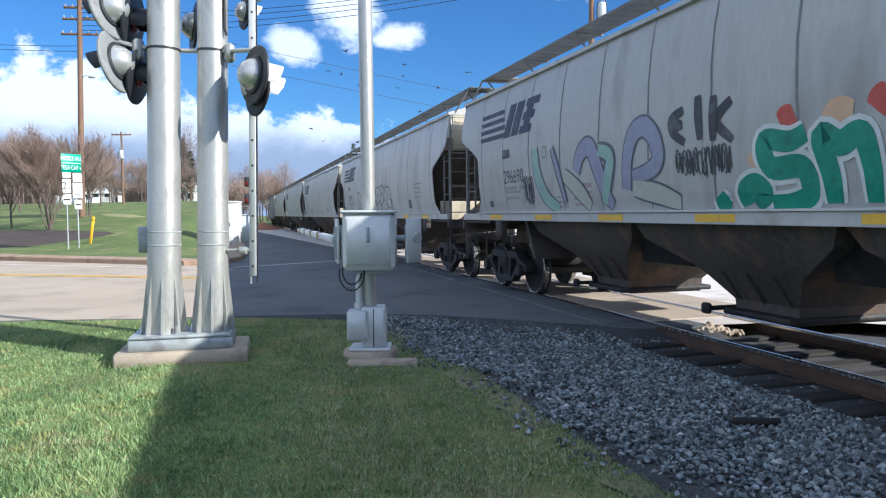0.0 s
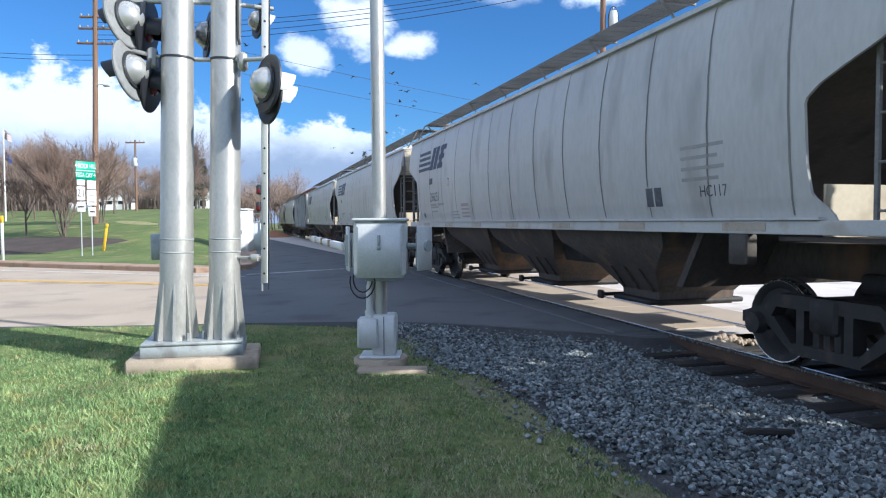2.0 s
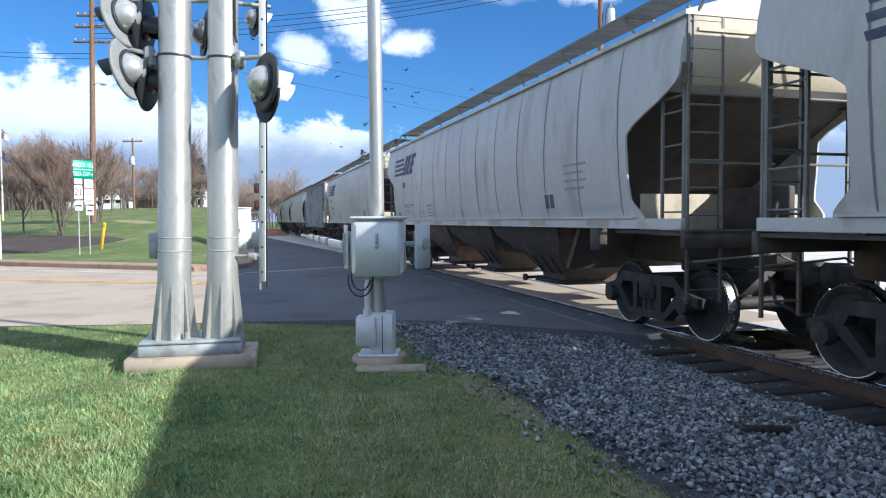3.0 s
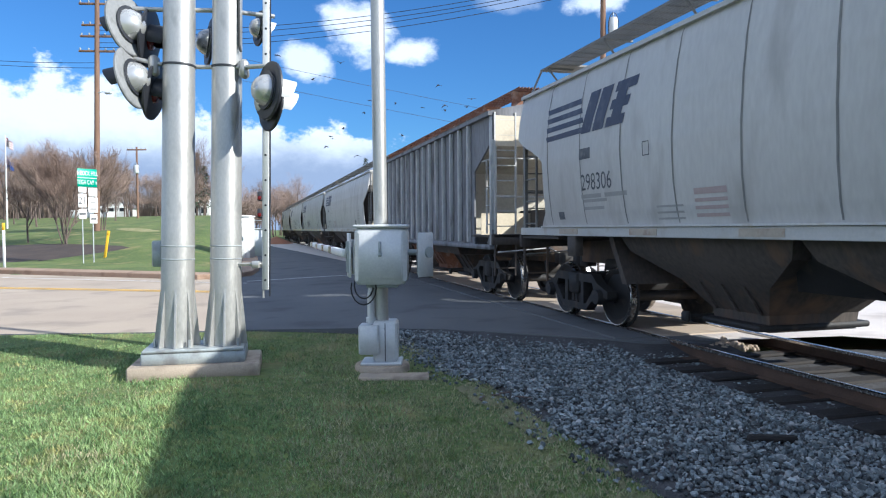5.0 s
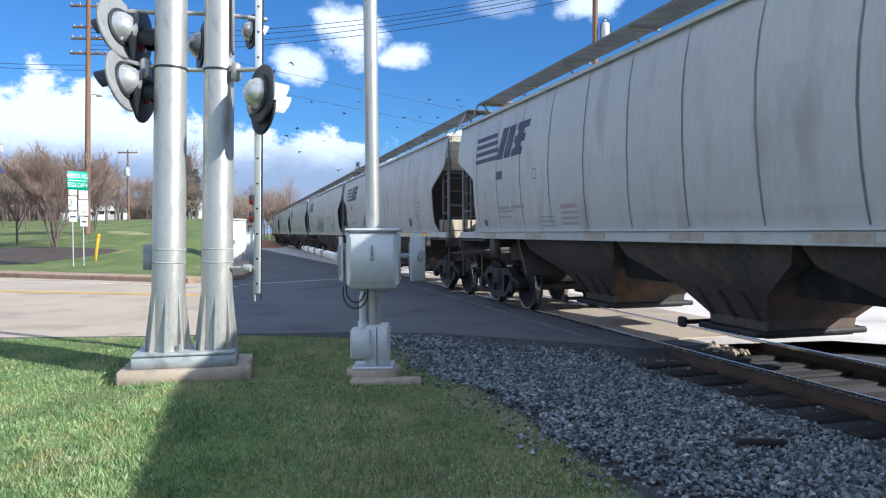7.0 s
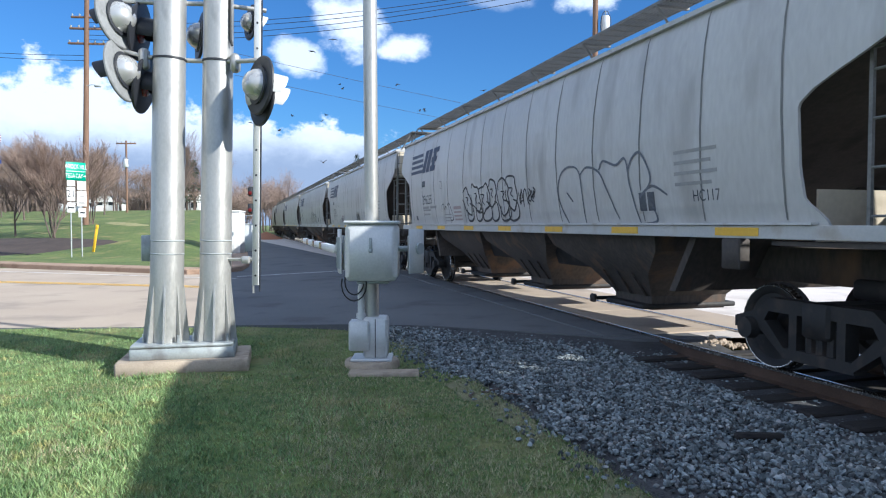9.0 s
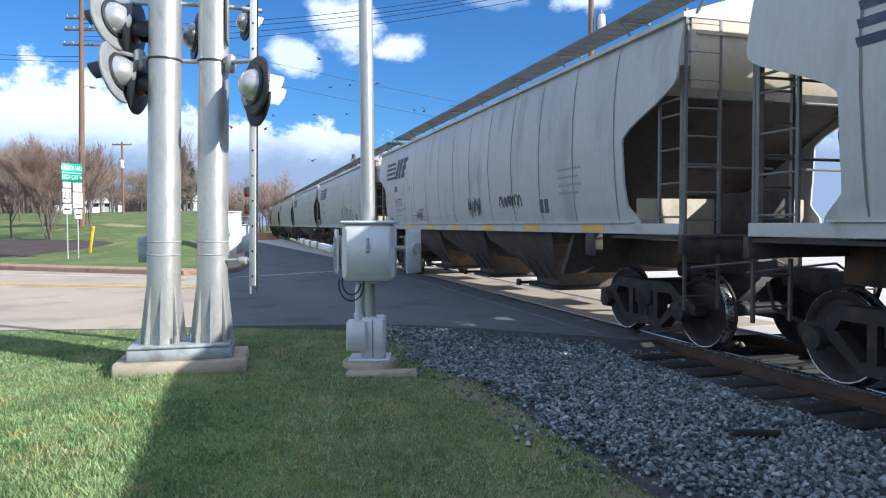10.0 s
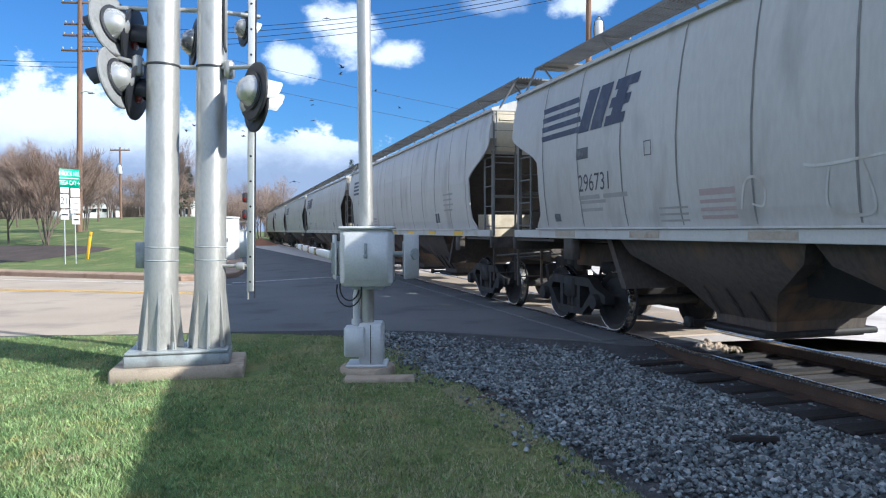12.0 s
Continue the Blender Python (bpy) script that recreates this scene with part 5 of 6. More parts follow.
def build_train():
    first = grey_hopper()
    numbers = {2: "296690", 3: "294785", 4: "296031", 6: "298306", 10: "296255", 11: "297751", 12: "296731"}
    made = 0
    for i, (a, b) in enumerate(zip(GAPS, GAPS[1:])):
        length = (b - a) * SPEED
        if i == 7:
            car = ribbed_hopper(length)
        else:
            car = first if made == 0 else copy_thing(first, Matrix())
            made += 1
        car["length"] = length
        TRAIN.append((car, GAP_S + SPEED * (a + b) / 2, length))
    half = 9.0
    # some wagons carry worn, greyed tape
    for i in (1, 4, 5, 6, 8, 12, 14, 17):
        for p in TRAIN[i][0].children:
            if p.name.startswith("reflective_tape"):
                p.material_slots[0].link = "OBJECT"
                p.material_slots[0].material = M["tape_worn"]
                p["label"] = "worn greyish reflective tape on the sill"
    for i, text in numbers.items():
        car_number(TRAIN[i][0], half, text)
    for i in (4, 10, 12):
        car_number(TRAIN[i][0], half, "HC117", -half + 3.3, 1.82, 0.18, "stencil_text", "dark stencilled code")
    c = TRAIN[2][0]
    # pale rounded letters in faded mint, violet and cream with dark outlines
    letter(c, ((4.45, 2.64), (4.38, 2.19), (4.12, 1.81), (3.71, 1.62)), 0.26, M["spray_mint"], M["spray_slate"], "faded mint spray-painted letter")
    letter(c, ((3.81, 2.58), (3.60, 2.14), (3.45, 1.70)), 0.10, M["spray_violet"], M["spray_slate"], "faded violet spray-painted stroke")
    letter(c, ((3.42, 2.13), (2.96, 1.86), (2.71, 1.64)), 0.26, M["spray_cream"], M["spray_slate"], "pale cream spray-painted letter")
    letter(c, ((3.02, 2.15), (2.88, 2.40), (2.60, 2.48), (2.39, 2.15), (2.23, 1.80), (2.08, 1.64)), 0.26, M["spray_violet"], M["spray_slate"], "faded violet spray-painted letter")
    letter(c, ((2.36, 2.42), (2.06, 2.30), (2.18, 1.95), (2.30, 1.68)), 0.20, M["spray_mint"], M["spray_slate"], "faded mint spray-painted letter")
    letter(c, ((1.70, 1.85), (1.61, 2.30), (1.45, 2.55), (1.23, 2.60), (1.03, 2.45), (0.96, 2.19), (1.16, 2.06), (1.53, 2.0)), 0.24, M["spray_violet"], M["spray_slate"], "faded violet spray-painted letter")
    letter(c, ((1.53, 1.86), (1.04, 1.78), (0.60, 1.66)), 0.24, M["spray_cream"], M["spray_slate"], "pale cream spray-painted letter")
    for pts in (((0.46, 2.69), (0.66, 2.61), (0.65, 2.46), (0.45, 2.33)), ((0.63, 2.54), (0.48, 2.53)), ((0.21, 2.81), (0.18, 2.33)), ((-0.05, 2.77), (-0.03, 2.30)), ((-0.32, 2.69), (-0.09, 2.50), (-0.33, 2.28))):
        letter(c, pts, 0.13, M["spray_black"], None, "soft black spray-painted stroke")
    graffiti(c, 8, 0.62, -0.30, 1.95, 2.26, 0.022, M["spray_black"], count=14)
    # red and peach clouds behind bold green letters
    for pts, mat in ((((-0.97, 2.36), (-1.14, 2.44)), "spray_red"), (((-0.58, 1.97), (-0.73, 2.07)), "spray_peach"), (((-1.51, 2.30), (-1.62, 2.38), (-1.76, 2.36)), "spray_peach"), (((-1.97, 2.35), (-2.10, 2.50)), "spray_red")):
        letter(c, pts, 0.26, M[mat], None, "soft patch of spray paint", 0.0046)
    for pts in (((-0.07, 1.73), (-0.14, 1.62), (-0.22, 1.58)), ((-0.49, 1.62), (-0.46, 1.76), (-0.62, 1.82), (-0.74, 1.72), (-0.59, 1.62)),
                ((-1.27, 2.25), (-1.08, 2.19), (-0.78, 2.22), (-0.84, 1.97), (-1.21, 1.95), (-1.28, 1.72), (-1.09, 1.64), (-0.81, 1.64)),
                ((-1.53, 1.62), (-1.52, 1.85), (-1.44, 2.20), (-1.63, 2.12), (-1.84, 2.18), (-1.92, 1.90), (-1.92, 1.62)), ((-2.35, 1.62), (-2.20, 2.10), (-2.45, 2.35), (-2.75, 2.20), (-2.70, 1.62))):
        letter(c, pts, 0.22, M["spray_green"], M["spray_white"], "bold green spray-painted letter with white outline", 0.0075)
    graffiti(c, 21, 5.0, 4.6, 1.7, 2.2, 0.022, M["spray_black"], count=6)
    c = TRAIN[3][0]
    for pts in (((3.59, 1.60), (3.60, 2.0), (3.61, 2.41), (3.05, 2.32), (2.72, 1.87)), ((3.27, 2.15), (3.24, 1.60)), ((3.26, 1.83), (2.61, 1.80)), ((2.92, 2.19), (2.30, 2.35), (1.9, 2.1)), ((3.22, 1.72), (2.99, 1.80), (2.66, 1.73), (2.63, 1.60))):
        letter(c, pts, 0.045, M["spray_slate"], None, "thin dark outline of a spray-painted letter")
    bubbles(c, 31, 2.4, -2.2, 1.64, 2.5, 0.045, M["spray_slate"], 6)
    graffiti(c, 34, -3.0, -6.0, 1.9, 2.3, 0.03, M["sill"], count=9, label="thin pale chalked scrawl")
    c = TRAIN[10][0]
    bubbles(c, 41, 2.35, -0.75, 1.62, 2.45, 0.045, M["spray_black"], 6)
    graffiti(c, 44, -0.8, -1.5, 1.9, 2.2, 0.035, M["spray_black"], count=4)
    for pts in (((4.15, 1.87), (4.10, 2.02), (3.92, 2.05), (3.98, 1.90)), ((3.90, 1.93), (3.76, 2.0), (3.70, 1.90)), ((3.66, 2.0), (3.48, 2.06), (3.27, 1.76), (3.37, 1.66), (3.52, 1.68))):
        letter(c, pts, 0.022, M["spray_black"], None, "thin black spray-painted tag")
    for pts in (((-2.62, 1.56), (-2.38, 1.98), (-2.48, 2.32), (-2.81, 2.43), (-3.11, 2.28), (-3.16, 1.56)),
                ((-3.11, 2.28), (-3.33, 2.38), (-3.68, 2.28), (-3.91, 1.96), (-4.1, 1.63)),
                ((-3.68, 2.32), (-3.8, 2.43), (-4.12, 2.35), (-4.36, 2.41), (-4.45, 2.05), (-4.6, 1.56)),
                ((-4.42, 2.26), (-4.52, 2.4), (-4.7, 2.46), (-4.89, 2.23), (-4.89, 2.06), (-4.65, 1.9)),
                ((-4.68, 1.93), (-4.95, 2.03), (-5.24, 1.91)),
                ((-2.67, 2.05), (-2.85, 1.9)),
                ((-4.9, 1.82), (-4.96, 1.61), (-4.66, 1.57))):
        letter(c, pts, 0.035, M["spray_slate"], None, "thin dark looping spray-painted line")
    c = TRAIN[9][0]
    graffiti(c, 48, 3.2, 0.6, 1.66, 2.3, 0.04, M["spray_black"], count=7)
    c = TRAIN[11][0]
    graffiti(c, 51, 3.4, 2.8, 1.66, 1.95, 0.025, M["spray_black"], count=4)
    graffiti(c, 52, -1.0, -1.8, 1.72, 2.12, 0.024, M["spray_black"], count=7)
    graffiti(c, 53, -2.85, -3.9, 1.86, 2.08, 0.04, M["spray_black"], count=7)
    c = TRAIN[12][0]
    for pts in (((2.55, 1.75), (2.48, 2.0), (2.34, 2.06), (2.22, 1.95), (2.25, 1.78), (2.4, 1.8)), ((1.72, 2.12), (1.5, 2.1), (0.9, 2.14)), ((1.45, 2.08), (1.48, 1.72), (1.05, 1.70), (1.12, 2.1))):
        letter(c, pts, 0.028, M["sill"], None, "thin pale chalked stroke")
    graffiti(c, 63, -0.7, -4.0, 1.7, 2.35, 0.05, M["spray_black"], count=7)
    c = TRAIN[6][0]
    graffiti(c, 71, -1.5, -4.0, 1.75, 2.6, 0.04, M["sill"], count=6, label="thin pale chalked scrawl")


build_train()


# ---- trees, poles, houses beyond the street ----
def tree_shapes(seed, height, stems=1, spread=1.0, thick=0.085, depth=5):
    """A bare tree: tapered stems and limbs, and a crown of fine twigs."""
    rng = random.Random(seed)
    wood, twigs = Shape(), Shape()

    def grow(p, d, length, r, level):
        q = p + d * length
        if level <= 2:
            wood.rod(p, q, r, r * 0.68, 6 if level < 2 else 5, False)
        else:
            side = d.orthogonal().normalized() * r
            k = len(twigs.v)
            s2 = d.cross(side)
            for o in (side, -0.5 * side + 0.87 * s2, -0.5 * side - 0.87 * s2):
                twigs.v.append(tuple(p + o))
            twigs.v.append(tuple(q))
            twigs.f += [(k, k + 1, k + 3), (k + 1, k + 2, k + 3), (k + 2, k, k + 3)]
        if level >= depth:
            return
        n = (4, 4, 4, 4, 3, 3)[min(level, 5)] + (rng.random() < 0.4)
        for i in range(n):
            turn = Euler((rng.uniform(-0.85, 0.85) * spread, rng.uniform(-0.85, 0.85) * spread, 0))
            nd = (d + Vector((math.sin(turn.x), math.sin(turn.y), rng.uniform(-0.1, 0.35)))).normalized()
            start = p + d * length * (1.0 if i == 0 else rng.uniform(0.45, 1.0))
            grow(start, nd, length * rng.uniform(0.58, 0.82), max(r * rng.uniform(0.45, 0.62), 0.009), level + 1)

    for k in range(stems):
        lean = Vector((rng.uniform(-0.35, 0.35), rng.uniform(-0.35, 0.35), 1)).normalized() if stems > 1 else Vector((rng.uniform(-0.06, 0.06), rng.uniform(-0.06, 0.06), 1)).normalized()
        grow(Vector((rng.uniform(-0.2, 0.2) * (stems > 1), rng.uniform(-0.2, 0.2) * (stems > 1), -0.1)), lean, height * 0.30, thick * height / 8, 0)
    return wood, twigs


def bare_tree(name, seed, height, label, **kw):
    t = thing(name, Matrix(), label, "tree", "bare trees beyond the street")
    wood, twigs = tree_shapes(seed, height, **kw)
    part("trunk", wood, M["bark"], t)
    part("crown", twigs, M["twig"], t, "fine bare brown twigs", 0)
    return t


def build_trees():
    rng = random.Random(11)
    kinds = [bare_tree("bare_tree", 100 + k, 10.0, "bare brown leafless deciduous tree on the far lawn", spread=0.8 + 0.1 * k) for k in range(4)]
    spots = []
    # the wood along the skyline, thinning to the track
    for k in range(90):
        px = rng.uniform(-60, 560)
        d = rng.uniform(82, 150)
        if px > 470:
            d = rng.uniform(100, 160)
        spots.append((px, d, rng.uniform(0.75, 1.15) * (1.0 if px < 330 else 0.9)))
    for k in range(28):
        spots.append((rng.uniform(420, 560), rng.uniform(172, 215), rng.uniform(1.1, 1.75)))
    for k in range(70):
        spots.append((rng.uniform(-40, 470), rng.uniform(84, 155), rng.uniform(0.32, 0.55)))
    for px, d in ((60, 62), (130, 66), (200, 70), (20, 70), (95, 75)):
        spots.append((px, d, rng.uniform(0.7, 0.85)))
    for i, (px, d, size) in enumerate(spots):
        x, y = at((px - 784) / 1231 * d, d)
        if 70 < y < 150 and x > 2.5:
            x = 2.5 - rng.uniform(0, 3)
        m = pose(x, y, land(x, y) - 0.05, 0, 0, rng.uniform(0, 360)) @ Matrix.Diagonal((size, size, size * rng.uniform(0.9, 1.1), 1))
        if i < 4:
            kinds[i].matrix_basis = m
        else:
            copy_thing(kinds[i % 4], m)
    small = bare_tree("young_tree", 210, 5.6, "young bare tree standing in dark mulch", spread=0.9, thick=0.09)
    x, y = at((44 - 784) / 1231 * 44, 44)
    small.matrix_basis = pose(x, y, land(x, y), 0, 0, 40)
    shrub = bare_tree("multi_stem_tree", 215, 7.2, "bare multi-stemmed crape myrtle in a mulch bed", stems=6, spread=0.55, thick=0.05)
    x, y = at((112 - 784) / 1231 * 42, 42)
    shrub.matrix_basis = pose(x, y, land(x, y), 0, 0, 0)
    copy_thing(shrub, pose(*at((175 - 784) / 1231 * 52, 52), 1.6, 0, 0, 70))
    brush = Shape()
    for k in range(16000):
        px, d = rng.uniform(-80, 500), rng.uniform(136, 168)
        x, y = at((px - 784) / 1231 * d, d)
        if x > 1.0:
            continue
        p = Vector((x, y, land(x, y)))
        q = p + Vector((rng.uniform(-1.2, 1.2), rng.uniform(-1, 1), rng.uniform(2.5, 6.5) + 2.0 * noise.noise((x * 0.15, y * 0.15, 4))))
        brush.add([p - Vector((0.06, 0, 0)), p + Vector((0.06, 0, 0)), p + Vector((0, 0.08, 0)), q], [(0, 1, 3), (1, 2, 3), (2, 0, 3)])
    tagged(part("thicket", brush, M["brush"], None, "", 0), "dense grey-brown leafless brush at the edge of the wood", "thicket", "", "stuff")
    # dark evergreens
    for px, d, h in ((345, 105, 9.5), (358, 112, 8.0), (640, 150, 17.0)):
        x, y = at((px - 784) / 1231 * d, d)
        if px > 600:
            x, y = at(-17.0, 150)
        t = thing("evergreen_tree", pose(x, y, land(x, y)), "dark evergreen tree among the bare wood", "tree", "evergreens")
        part("trunk", Shape().rod((0, 0, 0), (0, 0, h), 0.18, 0.04, 6), M["bark"], t)
        s = Shape()
        for k in range(900):
            z = rng.uniform(0.15, 1.0)
            r = (1 - z) * h * 0.26 * rng.uniform(0.3, 1.0) + 0.1
            a = rng.uniform(0, 6.3)
            c = Vector((r * math.cos(a), r * math.sin(a), z * h))
            u = Vector((math.cos(a), math.sin(a), rng.uniform(-0.5, 0.1))) * 0.45
            v = Vector((-math.sin(a), math.cos(a), rng.uniform(-0.3, 0.3))) * 0.16
            s.add([c - v, c + v, c + u], [(0, 1, 2)])
        part("crown", s, M["needle"], t, "dark green needles", 0)


def utility_pole(px, d, base, height, r, arms, label, transformer=None, lean=0.0):
    x, y = at((px - 784) / 1231 * d, d)
    t = thing("utility_pole", pose(x, y, base - 0.1, 0, lean, -16), label, "utility pole")
    part("pole", Shape().rod((0, 0, 0), (0, 0, height), r, r * 0.72, 14), M["pole"], t)
    for z, w in arms:
        a = part("crossarm", Shape().box(-w, w, -0.06, 0.06, z - 0.07, z + 0.07, chamfer=0.01), M["pole"], t, "timber crossarm")
        for k in range(5):
            q = -w + 0.1 + (2 * w - 0.2) * k / 4
            part("insulator", Shape().lathe([(0.03, z + 0.07), (0.06, z + 0.1), (0.05, z + 0.14), (0.07, z + 0.18), (0.03, z + 0.24)], 8, Matrix.Translation((q, 0, 0))), M["greysteel"], a)
    if transformer:
        z, o = transformer
        c = part("transformer", Shape().lathe([(0.01, z - 0.45), (0.22, z - 0.43), (0.25, z - 0.38), (0.25, z + 0.38), (0.2, z + 0.45), (0.01, z + 0.47)], 16, Matrix.Translation((o, -0.1, 0))), M["alu"], t, "grey pole-mounted transformer")
        part("bushing", Shape().rod((o, -0.1, z + 0.45), (o, -0.1, z + 0.75), 0.05, 0.03, 8), M["greysteel"], c)
        part("lead", Shape().pipe([(o + 0.3 * math.cos(a), -0.2, z - 0.1 + 0.8 * math.sin(a)) for a in [k * 0.35 for k in range(14)]], 0.02, 5), M["rubber"], t, "looped black lead")
    return t


def wire(a, b, sag, r=0.02):
    a, b = Vector(a), Vector(b)
    pts = [a + (b - a) * k / 20 - Vector((0, 0, sag * 4 * (k / 20) * (1 - k / 20))) for k in range(21)]
    tagged(part("overhead_wire", Shape().pipe(pts, r, 5), M["rubber"]), "thin dark overhead wire slung between poles", "wire", "overhead wires")


def up(px, py, d):
    x, y = at((px - 784) / 1231 * d, d)
    return x, y, 1.55 + (390 - py) / 1231 * d


def build_poles():
    utility_pole(167, 50, 1.6, 18.2, 0.21, ((12.85, 1.3), (13.9, 1.2), (14.7, 1.1), (16.2, 1.3)), "tall weathered wooden utility pole with several crossarms", None, 1.2)
    x, y, z = up(180, 155, 50)
    lamp = tagged(part("street_light", Shape().pipe([(0, 0, 0.25), (0.5, 0, 0.35), (0.9, 0, 0.3)], 0.03).box(0.7, 1.15, -0.12, 0.12, 0.18, 0.32, chamfer=0.05), M["greysteel"]), "small grey street light on a short arm", "street light")
    lamp.matrix_basis = pose(x - 0.4, y, z, 0, 0, -16)
    utility_pole(240, 75, 2.8, 7.8, 0.13, ((7.5, 1.05),), "plain wooden utility pole with one crossarm", (5.4, 0.0))
    utility_pole(1063, 40, 0.0, 17.5, 0.20, ((16.5, 1.2),), "weathered wooden utility pole with a grey transformer", (13.1, 0.55))
    for k, (y0, y1) in enumerate(((38, -52), (46, -44), (60, -40), (68, -28))):
        wire(up(176, y0, 50), up(1064, y1, 40), 1.0)
    for k, (y0, y1) in enumerate(((95, 72), (104, 78))):
        wire(up(-180, y1, 60), up(176, y0, 50), 0.3)
    for y0, y1 in ((128, 228), (90, 200)):
        wire(up(430, y0, 70), up(1300, y1 + 60, 120), 0.6, 0.02)

    # flags
    x, y = at((8 - 784) / 1231 * 60, 60)
    t = thing("flagpole", pose(x, y, land(x, y), 0, 0, -16), "white flagpole flying a striped and a blue flag", "flagpole")
    part("mast", Shape().rod((0, 0, 0), (0, 0, 8.0), 0.07, 0.04, 10), M["white"], t)
    for name, z, mat, dx in (("striped_flag", 7.1, M["red"], 0.05), ("blue_flag", 5.3, M["blueflag"], 0.06)):
        s = Shape()
        rows = []
        for k in range(9):
            q = k / 8
            rows.append([(dx + q * 0.55, 0.12 * math.sin(q * 7), z - 0.35 * q), (dx + q * 0.55, 0.12 * math.sin(q * 7) + 0.015, z - 0.35 * q), (dx + q * 0.55, 0.12 * math.sin(q * 7 + 0.4) + 0.015, z + 0.75 - 0.45 * q), (dx + q * 0.55, 0.12 * math.sin(q * 7 + 0.4), z + 0.75 - 0.45 * q)])
        f = part(name, Shape().loft(rows), mat, t, "drooping cloth flag")
        if name == "striped_flag":
            for j in range(3):
                st = []
                for k in range(9):
                    q = k / 8
                    zz = z + 0.12 + 0.2 * j - 0.40 * q
                    yy = 0.12 * math.sin(q * 7 + 0.2)
                    st.append([(dx + q * 0.55, yy - 0.03, zz), (dx + q * 0.55, yy + 0.05, zz), (dx + q * 0.55, yy + 0.05, zz + 0.09), (dx + q * 0.55, yy - 0.03, zz + 0.09)])
                part("stripe", Shape().loft(st), M["white"], f)


def text_mesh(body, size, depth=0.002):
    cu = bpy.data.curves.new("lettering", "FONT")
    cu.body, cu.size, cu.align_x, cu.align_y, cu.extrude = body, size, "CENTER", "CENTER", depth
    tmp = bpy.data.objects.new("lettering", cu)
    scene.collection.objects.link(tmp)
    bpy.context.view_layer.update()
    me = bpy.data.meshes.new_from_object(tmp.evaluated_get(bpy.context.evaluated_depsgraph_get()))
    bpy.data.objects.remove(tmp)
    me.materials.clear()
    return me


def build_signs():
    d = 33.0
    x, y = at((142 - 784) / 1231 * d, d)
    g = land(x, y)
    t = thing("road_sign", pose(x + 0.22, y, g + 0.12, 0, 0, 40) @ Matrix.Diagonal((0.82, 0.82, 1, 1)), "green destination sign over white route markers on two posts", "road sign")
    for px in (-0.30, 0.32):
        part("post", Shape().box(px - 0.03, px + 0.03, -0.0, 0.04, -0.2, 4.3), M["greysteel"], t, "galvanised sign post")

    def plate(name, x0, x1, z0, z1, mat, label=""):
        return part(name, Shape().box(x0, x1, -0.03, -0.005, z0, z1, chamfer=0.01), mat, t, label)

    b = plate("destination_panel", -0.58, 0.58, 3.50, 4.35, M["green"], "green destination panel")
    part("rim", Shape().box(-0.56, 0.56, -0.034, -0.031, 3.905, 3.93), M["white"], b)
    for text, z in (("\u2190ROCK HILL", 4.13), ("TEGA CAY\u2192", 3.70)):
        me = text_mesh(text, 0.23)
        w = part("lettering", me, M["white"], b, "white lettering")
        w.matrix_basis = pose(0, -0.034, z, 90, 0, 0) @ Matrix.Diagonal((0.92, 1.3, 1, 1))
    plate("route_tab", -0.52, -0.06, 3.22, 3.48, M["white"])
    s = plate("route_shield", -0.54, -0.06, 2.52, 3.16, M["white"], "white route shield")
    w = part("lettering", text_mesh("21", 0.50), M["black"], s, "black route number")
    w.matrix_basis = pose(-0.30, -0.034, 2.84, 90, 0, 0)
    a = plate("arrow_plate", -0.52, -0.06, 1.98, 2.44, M["white"])
    part("arrow", Shape().box(-0.46, -0.12, -0.034, -0.031, 2.17, 2.25).loft([[(-0.46, -0.034, 2.08), (-0.46, -0.031, 2.08), (-0.46, -0.031, 2.34), (-0.46, -0.034, 2.34)], [(-0.5, -0.034, 2.2), (-0.5, -0.031, 2.2), (-0.5, -0.031, 2.22), (-0.5, -0.034, 2.22)]]), M["black"], a)
    plate("route_tab", 0.06, 0.58, 3.05, 3.46, M["white"])
    s = plate("route_square", 0.04, 0.60, 2.28, 3.0, M["white"], "white route marker")
    part("marks", Shape().box(0.14, 0.50, -0.034, -0.031, 2.40, 2.50).box(0.14, 0.50, -0.034, -0.031, 2.72, 2.80), M["faint"], s)
    a = plate("arrow_plate", 0.12, 0.56, 1.76, 2.20, M["white"])
    part("arrow", Shape().box(0.18, 0.50, -0.034, -0.031, 1.94, 2.02), M["black"], a)

    for px, py, d, h, w in ((180, 438, 35, 1.35, 0.07), (1, 410, 30, 1.9, 0.06)):
        x, y = at((px - 784) / 1231 * d, d)
        m = thing("marker_post", pose(x, y, land(x, y), 0, 9 if px > 100 else 0, -16), "yellow plastic marker post standing in the grass", "marker post")
        part("post", Shape().box(-w, w, -0.03, 0.03, -0.1, h, chamfer=0.02), M["yellow"] if px > 100 else M["white"], m)
        part("cap", Shape().box(-w * 1.05, w * 1.05, -0.035, 0.035, h * 0.84, h + 0.02, chamfer=0.02), M["yellow"], m)

    # signal cabinet beside the lane
    x, y = at((424 - 784) / 1231 * 36.5, 36.5)
    c = thing("signal_cabinet", pose(x, y, -0.2, 0, 0, -10), "white metal railway signal cabinet beside the lane", "cabinet")
    part("plinth", Shape().box(-0.60, 0.60, -0.9, 0.9, 0, 0.16, chamfer=0.02), M["concrete"], c)
    b = part("body", Shape().box(-0.52, 0.52, -0.8, 0.8, 0.16, 2.40, chamfer=0.02), M["white"], c)
    part("roof_cap", Shape().box(-0.56, 0.56, -0.86, 0.86, 2.402, 2.48, chamfer=0.02), M["white"], c)
